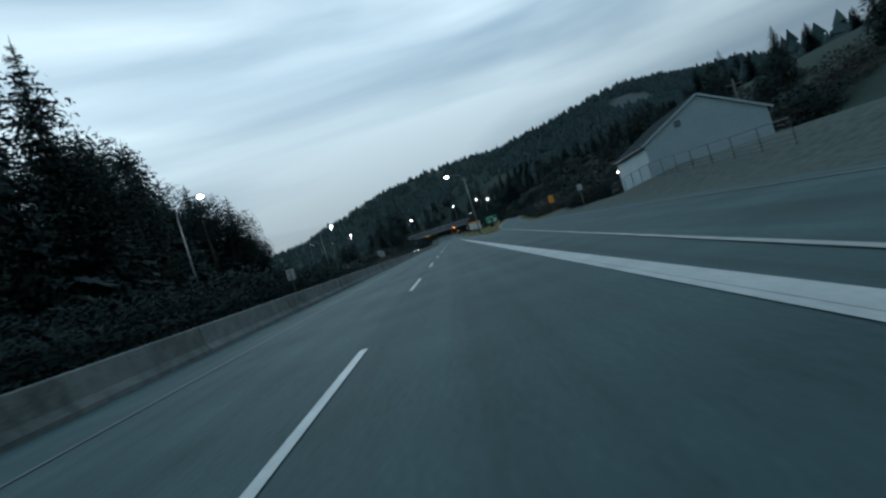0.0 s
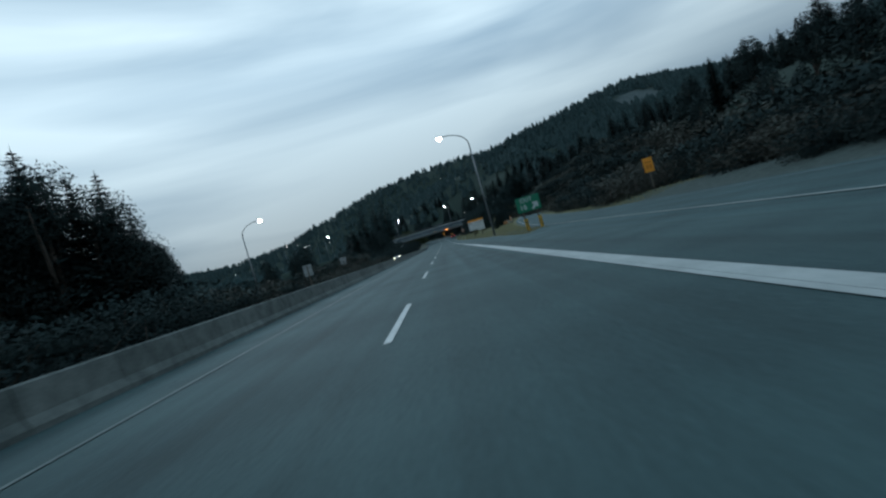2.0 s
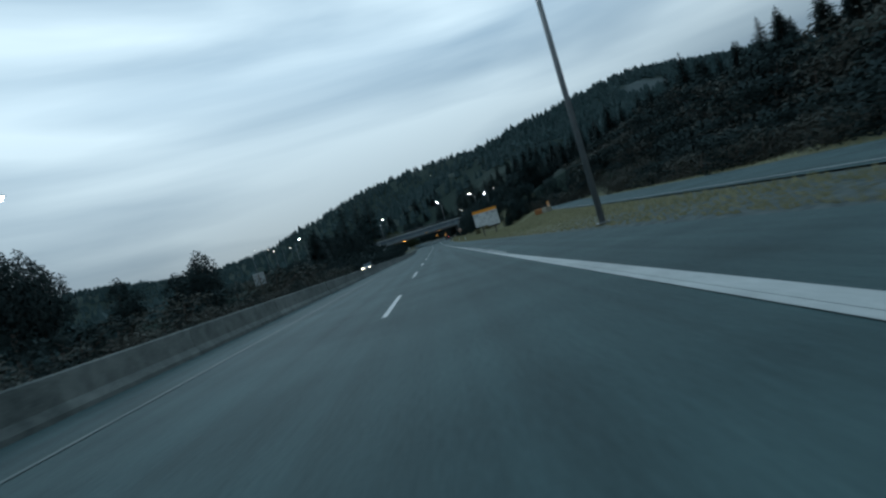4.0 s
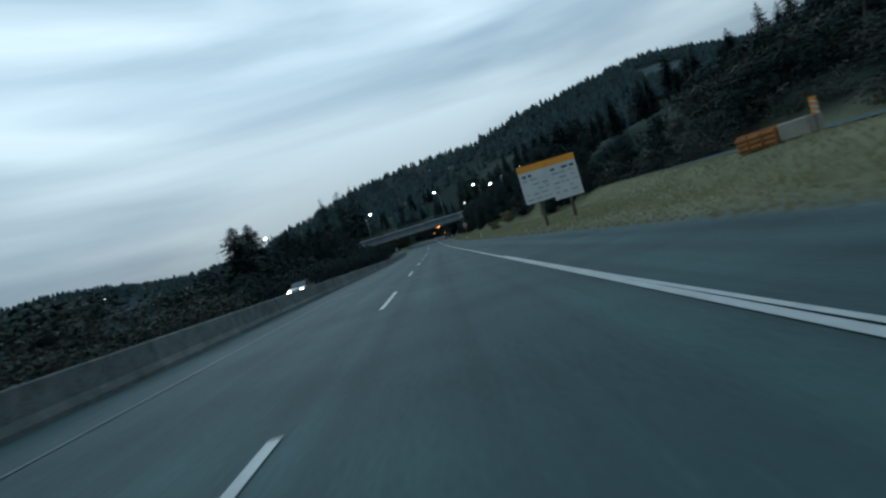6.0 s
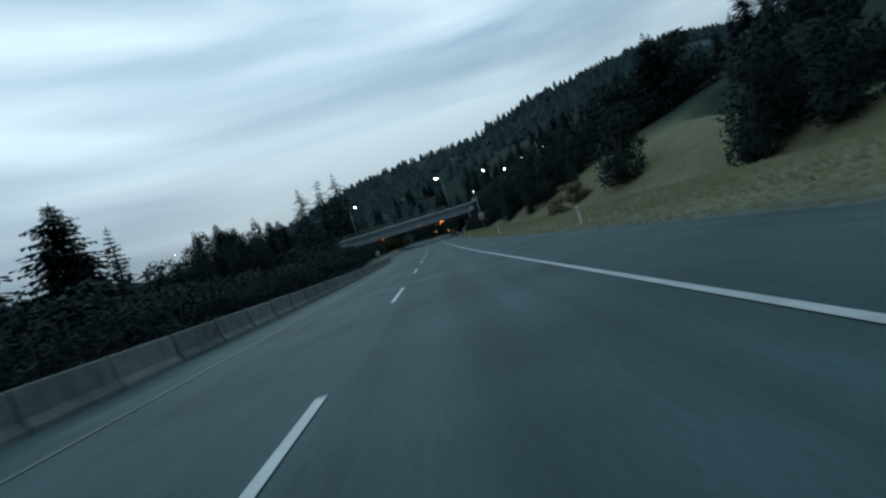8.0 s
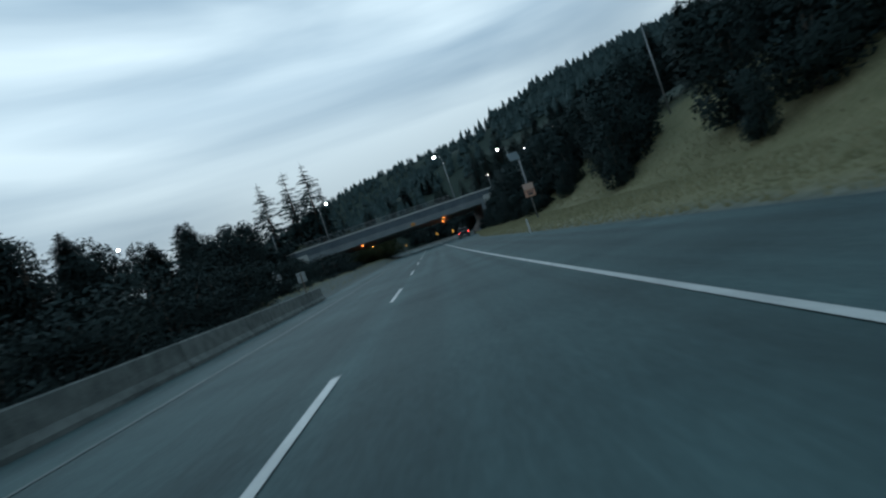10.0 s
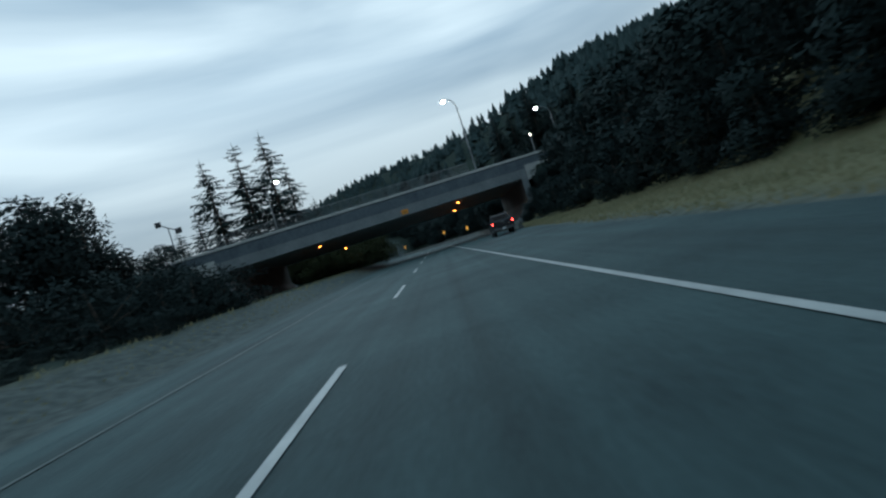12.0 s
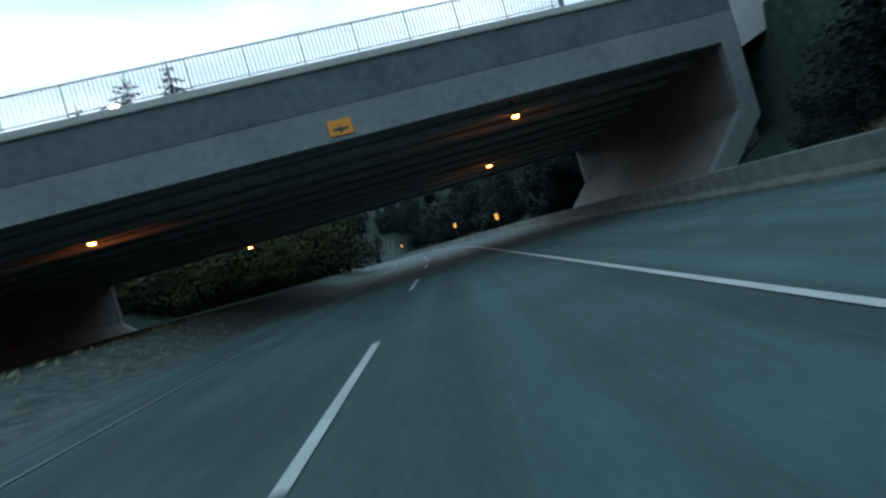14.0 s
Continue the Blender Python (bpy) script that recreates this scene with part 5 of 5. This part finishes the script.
# ---------------------------------------------------------------- overpass
def overpass():
    m = thing("overpass_bridge", BRIDGE, "concrete girder overpass with stained fascia and picket railing", "bridge")
    m["kind"] = "structure"
    L, R, W = DECK_L, DECK_R, DECK_W
    top = 8.72

    def tilt(bm):
        for v in bm.verts:
            v.co.z += 0.017 * v.co.x
            v.co.x += SKEW * v.co.y
        return bm

    part("deck_slab", tilt(boxed((L, 0.12, 7.05), (R, W - 0.12, 7.5), 0.0)), M_LIFTED, m)
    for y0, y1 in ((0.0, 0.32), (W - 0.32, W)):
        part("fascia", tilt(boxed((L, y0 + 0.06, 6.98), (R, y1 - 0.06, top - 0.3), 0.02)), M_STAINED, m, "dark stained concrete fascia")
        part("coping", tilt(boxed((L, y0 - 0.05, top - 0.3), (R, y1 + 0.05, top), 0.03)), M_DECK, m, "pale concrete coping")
    for k in range(10):
        y = 0.42 + k * (W - 0.84) / 9
        prof = [(y - 0.32, 5.72), (y + 0.32, 5.72), (y + 0.32, 5.92), (y + 0.11, 6.12), (y + 0.11, 6.75), (y + 0.4, 6.9), (y + 0.4, 7.05), (y - 0.4, 7.05), (y - 0.4, 6.9), (y - 0.11, 6.75), (y - 0.11, 6.12), (y - 0.32, 5.92)]
        if k in (0, 9):
            prof = [(y - 0.34, 5.72), (y + 0.34, 5.72), (y + 0.34, 6.98), (y - 0.34, 6.98)]
        part("girder", tilt(prism(prof, "x", L + 5.9, R - 4.9)), M_GIRDER if k in (0, 9) else M_LIFTED, m)
    # walls that run with the road and a sloping concrete toe below each, both coloured dark for under-deck shade, and
    # end faces coloured pale for sky light
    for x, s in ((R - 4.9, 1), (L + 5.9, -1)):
        part("abutment_wall", tilt(boxed((min(x, x + s * 0.8), 0.5, -0.4), (max(x, x + s * 0.8), W - 0.5, 7.05), 0.03)), M_SHADED, m, "concrete wall with under-deck shade in its dark colour")
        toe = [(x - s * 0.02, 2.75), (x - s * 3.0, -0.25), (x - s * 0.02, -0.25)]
        part("slope_paving", tilt(prism(toe, "y", 0.55, W - 0.55)), M_SHADED, m, "concrete slope with under-deck shade in its dark colour")
        # added end faces, paler than the wall to carry the sky light
        face = [(x + s * 0.82, 7.0), (x - s * 0.04, 7.0), (x - s * 0.04, 2.75), (x - s * 3.05, -0.25), (x - s * 1.7, -0.25), (x + s * 0.82, 2.3)]
        for y0 in (0.06, W - 0.5):
            part("abutment_pilaster", tilt(prism(face, "y", y0, y0 + 0.44, 0.02)), M_GIRDER, m, "concrete end face with sky light in its paler colour")
    for x0, x1 in ((R - 4.05, R - 0.4), (L + 0.4, L + 5.05)):
        for y0 in (-0.02, W - 0.42):
            lo = (5.3, 6.5) if x0 > 0 else (6.3, 5.3)
            part("wing_wall", tilt(prism([(x0, lo[0]), (x1, lo[1]), (x1, 7.4), (x0, 7.4)], "y", y0, y0 + 0.44, 0.02)), M_DECK, m)
    # railing on the near side
    rail = thing("bridge_railing", BRIDGE, "pale grey steel picket railing on the overpass", "railing")
    z = top
    for h, r in ((1.22, 0.035), (0.16, 0.022)):
        part("rail", tube([(L + 4, 0.16, z + h + 0.017 * (L + 4)), (10.8, 0.16, z + h + 0.017 * 10.8)], r, 6), M_STEEL, rail)
    picket = bpy.data.meshes.new("picket")
    bm = boxed((-0.012, -0.012, 0.16), (0.012, 0.012, 1.22))
    bm.to_mesh(picket)
    bm.free()
    picket.materials.append(M_STEEL)
    post = bpy.data.meshes.new("post")
    bm = boxed((-0.024, -0.024, 0.0), (0.024, 0.024, 1.24))
    bm.to_mesh(post)
    bm.free()
    post.materials.append(M_STEEL)
    n = 0
    x = L + 4
    while x < 10.8:
        ob = link("post" if n % 14 == 0 else "picket", post if n % 14 == 0 else picket, M_STEEL, rail)
        ob.location = (x, 0.16, z + 0.017 * x)
        x += 0.145
        n += 1
    return m


overpass()


def under_deck_lamp(x, y, z):
    m = thing("under_deck_lamp", pose(x, y, z, 0, 0, 11), "small lit sodium lamp under the overpass deck", "lamp", "lamps under the overpass")
    part("bracket", boxed((-0.05, -0.05, 0.1), (0.05, 0.05, 1.75)), M_DARKSTEEL, m)
    part("housing", boxed((-0.22, -0.16, 0.04), (0.22, 0.16, 0.14), 0.03), M_DARKSTEEL, m)
    part("lens", boxed((-0.15, -0.11, -0.05), (0.15, 0.11, 0.04), 0.03), M_SODIUM, m)


for x, y, z in ((-13.84, 349.85, 5.45), (-13.65, 368.0, 5.0), (6.07, 350.2, 5.6), (6.0, 363.2, 5.3)):
    under_deck_lamp(x, y, z)

cs = thing("clearance_sign", BRIDGE @ pose(0.9, 0.06, 6.2), "small orange clearance sign fixed to the bridge girder", "road sign")
cp = part("panel", boxed((-0.45, -0.03, -0.3), (0.45, 0.0, 0.3), 0.02), M_SIGN_ORANGE, cs)
part("print_bar", boxed((-0.3, -0.036, -0.12), (0.3, -0.032, -0.02)), M_DARKINK, cp)
part("print_bar", boxed((-0.06, -0.036, -0.2), (0.06, -0.032, 0.02)), M_DARKINK, cp)


# ---------------------------------------------------------------- vehicles
def wheel(parent, x, y, r, w):
    t = part("wheel", tube([(x - w / 2, y, r), (x - w / 2 + 0.03, y, r), (x + w / 2 - 0.03, y, r), (x + w / 2, y, r)], [r - 0.04, r, r, r - 0.04], 24), M_RUBBER, parent, smooth=False)
    part("rim", tube([(x - w / 2 - 0.01, y, r), (x + w / 2 + 0.01, y, r)], r * 0.6, 16), M_STEEL, t)


def pickup():
    m = thing("pickup_truck", pose(7.66, 325.0, 0.0, 0, 0, -3.0), "dark crew-cab pickup truck stopped on the shoulder with brake lights lit", "pickup truck")
    W = 0.98
    body = [(0.12, 0.52), (0.0, 0.62), (0.0, 1.32), (0.05, 1.36), (1.85, 1.36), (1.88, 1.22), (4.3, 1.24), (5.25, 1.16), (5.52, 1.02), (5.55, 0.55), (5.1, 0.42), (4.95, 0.42)]
    # lower body with wheel arches
    arch = []
    for c in (4.45, 1.15):
        arch += [(c + 0.5 * math.cos(a), 0.42 + 0.5 * math.sin(a)) for a in np.linspace(0, math.pi, 9)]
    outline = body[:-1] + [(4.95, 0.42)] + [p for p in arch[1:9]] + [(1.65, 0.42)] + [p for p in arch[10:]] + [(0.6, 0.46)]
    part("body", prism(outline, "x", -W, W, 0.0), M_CARDARK, m)
    cab = bmesh.new()
    sect = [(1.9, 1.28, W - 0.02), (2.02, 1.90, W - 0.2), (2.5, 1.97, W - 0.22), (3.3, 1.95, W - 0.22), (4.25, 1.26, W - 0.04)]
    rings = []
    for y, z, hw in sect:
        rings.append((cab.verts.new((-hw, y, z)), cab.verts.new((hw, y, z))))
    for a, c in zip(rings, rings[1:]):
        cab.faces.new((a[0], a[1], c[1], c[0]))
    cab.faces.new([r[0] for r in rings])
    cab.faces.new([r[1] for r in rings][::-1])
    cab.faces.new((rings[0][0], rings[-1][0], rings[-1][1], rings[0][1]))
    bmesh.ops.recalc_face_normals(cab, faces=cab.faces)
    cb = part("cab", cab, M_CARDARK, m)
    part("rear_window", prism([(-0.66, 1.42), (0.66, 1.42), (0.60, 1.80), (-0.60, 1.80)], "y", 1.9, 1.93), M_GLASS, cb)
    for s in (-1, 1):
        part("side_window", prism([(2.18, 1.36), (3.9, 1.33), (3.25, 1.84), (2.25, 1.86)], "x", s * 0.9 - 0.012, s * 0.9 + 0.012), M_GLASS, cb)
        part("mirror", boxed((s * 1.0 - 0.0 if s > 0 else -1.22, 3.75, 1.32), (1.22 if s > 0 else -1.0, 3.9, 1.55), 0.04), M_CARDARK, m)
    part("bed_cover", boxed((-W + 0.08, 0.1, 1.345), (W - 0.08, 1.8, 1.39), 0.01), M_BLACK, m)
    tg = part("tailgate", boxed((-0.74, -0.03, 0.72), (0.74, 0.02, 1.33), 0.02), M_CARDARK, m)
    part("handle", boxed((-0.12, -0.05, 1.14), (0.12, -0.03, 1.2), 0.006), M_CHROME, tg)
    part("badge", boxed((0.42, -0.04, 0.95), (0.62, -0.03, 0.99)), M_CHROME, tg)
    bp = part("rear_bumper", prism([(-0.22, 0.45), (0.05, 0.42), (0.05, 0.68), (-0.18, 0.68)], "x", -W, W, 0.02), M_DARKSTEEL, m)
    part("number_plate", boxed((-0.16, -0.235, 0.5), (0.16, -0.22, 0.64)), M_SIGN_WHITE, bp, "plain pale plate")
    part("bumper_step", boxed((-0.9, -0.24, 0.66), (-0.45, -0.1, 0.7), 0.01), M_CHROME, bp)
    for s in (-1, 1):
        part("tail_light", boxed((s * 0.90 - 0.05, -0.05, 1.04), (s * 0.90 + 0.05, 0.06, 1.18), 0.02), M_TAIL, m, "lit red brake light")
        part("running_board", boxed((s * 1.0 - 0.08, 1.8, 0.36), (s * 1.0 + 0.08, 3.8, 0.42), 0.01), M_STEEL, m)
    part("front_bumper", boxed((-W, 5.5, 0.45), (W, 5.66, 0.75), 0.04), M_DARKSTEEL, m)
    for x in (-0.83, 0.83):
        for y in (1.15, 4.45):
            wheel(m, x, y, 0.4, 0.27)


pickup()


def sedan():
    m = thing("car", pose(-12.6, 192.0, height(-12.6, 192.0), 0, 0, 180), "grey oncoming car with its headlights lit", "car")
    W = 0.88
    out = [(0.0, 0.35), (0.0, 0.85), (0.25, 0.95), (1.2, 0.98), (3.4, 0.95), (4.3, 0.8), (4.5, 0.62), (4.5, 0.32), (3.95, 0.28)]
    for c in (3.6, 0.9):
        out += [(c + 0.36 * math.cos(a), 0.30 + 0.36 * math.sin(a)) for a in np.linspace(0, math.pi, 7)]
    part("body", prism(out, "x", -W, W), M_CARGREY, m)
    part("cabin", prism([(0.7, 0.95), (1.3, 1.40), (2.5, 1.43), (3.3, 0.95)], "x", -W + 0.14, W - 0.14, 0.03), M_GLASS, m)
    part("roof", boxed((-W + 0.16, 1.35, 1.40), (W - 0.16, 2.5, 1.46), 0.02), M_CARGREY, m)
    for s in (-1, 1):
        part("headlight", boxed((s * 0.64 - 0.16, 4.40, 0.60), (s * 0.64 + 0.16, 4.53, 0.76), 0.03), M_HEAD, m, "lit headlight")
    for x in (-0.76, 0.76):
        for y in (0.9, 3.6):
            wheel(m, x, y, 0.31, 0.2)


sedan()
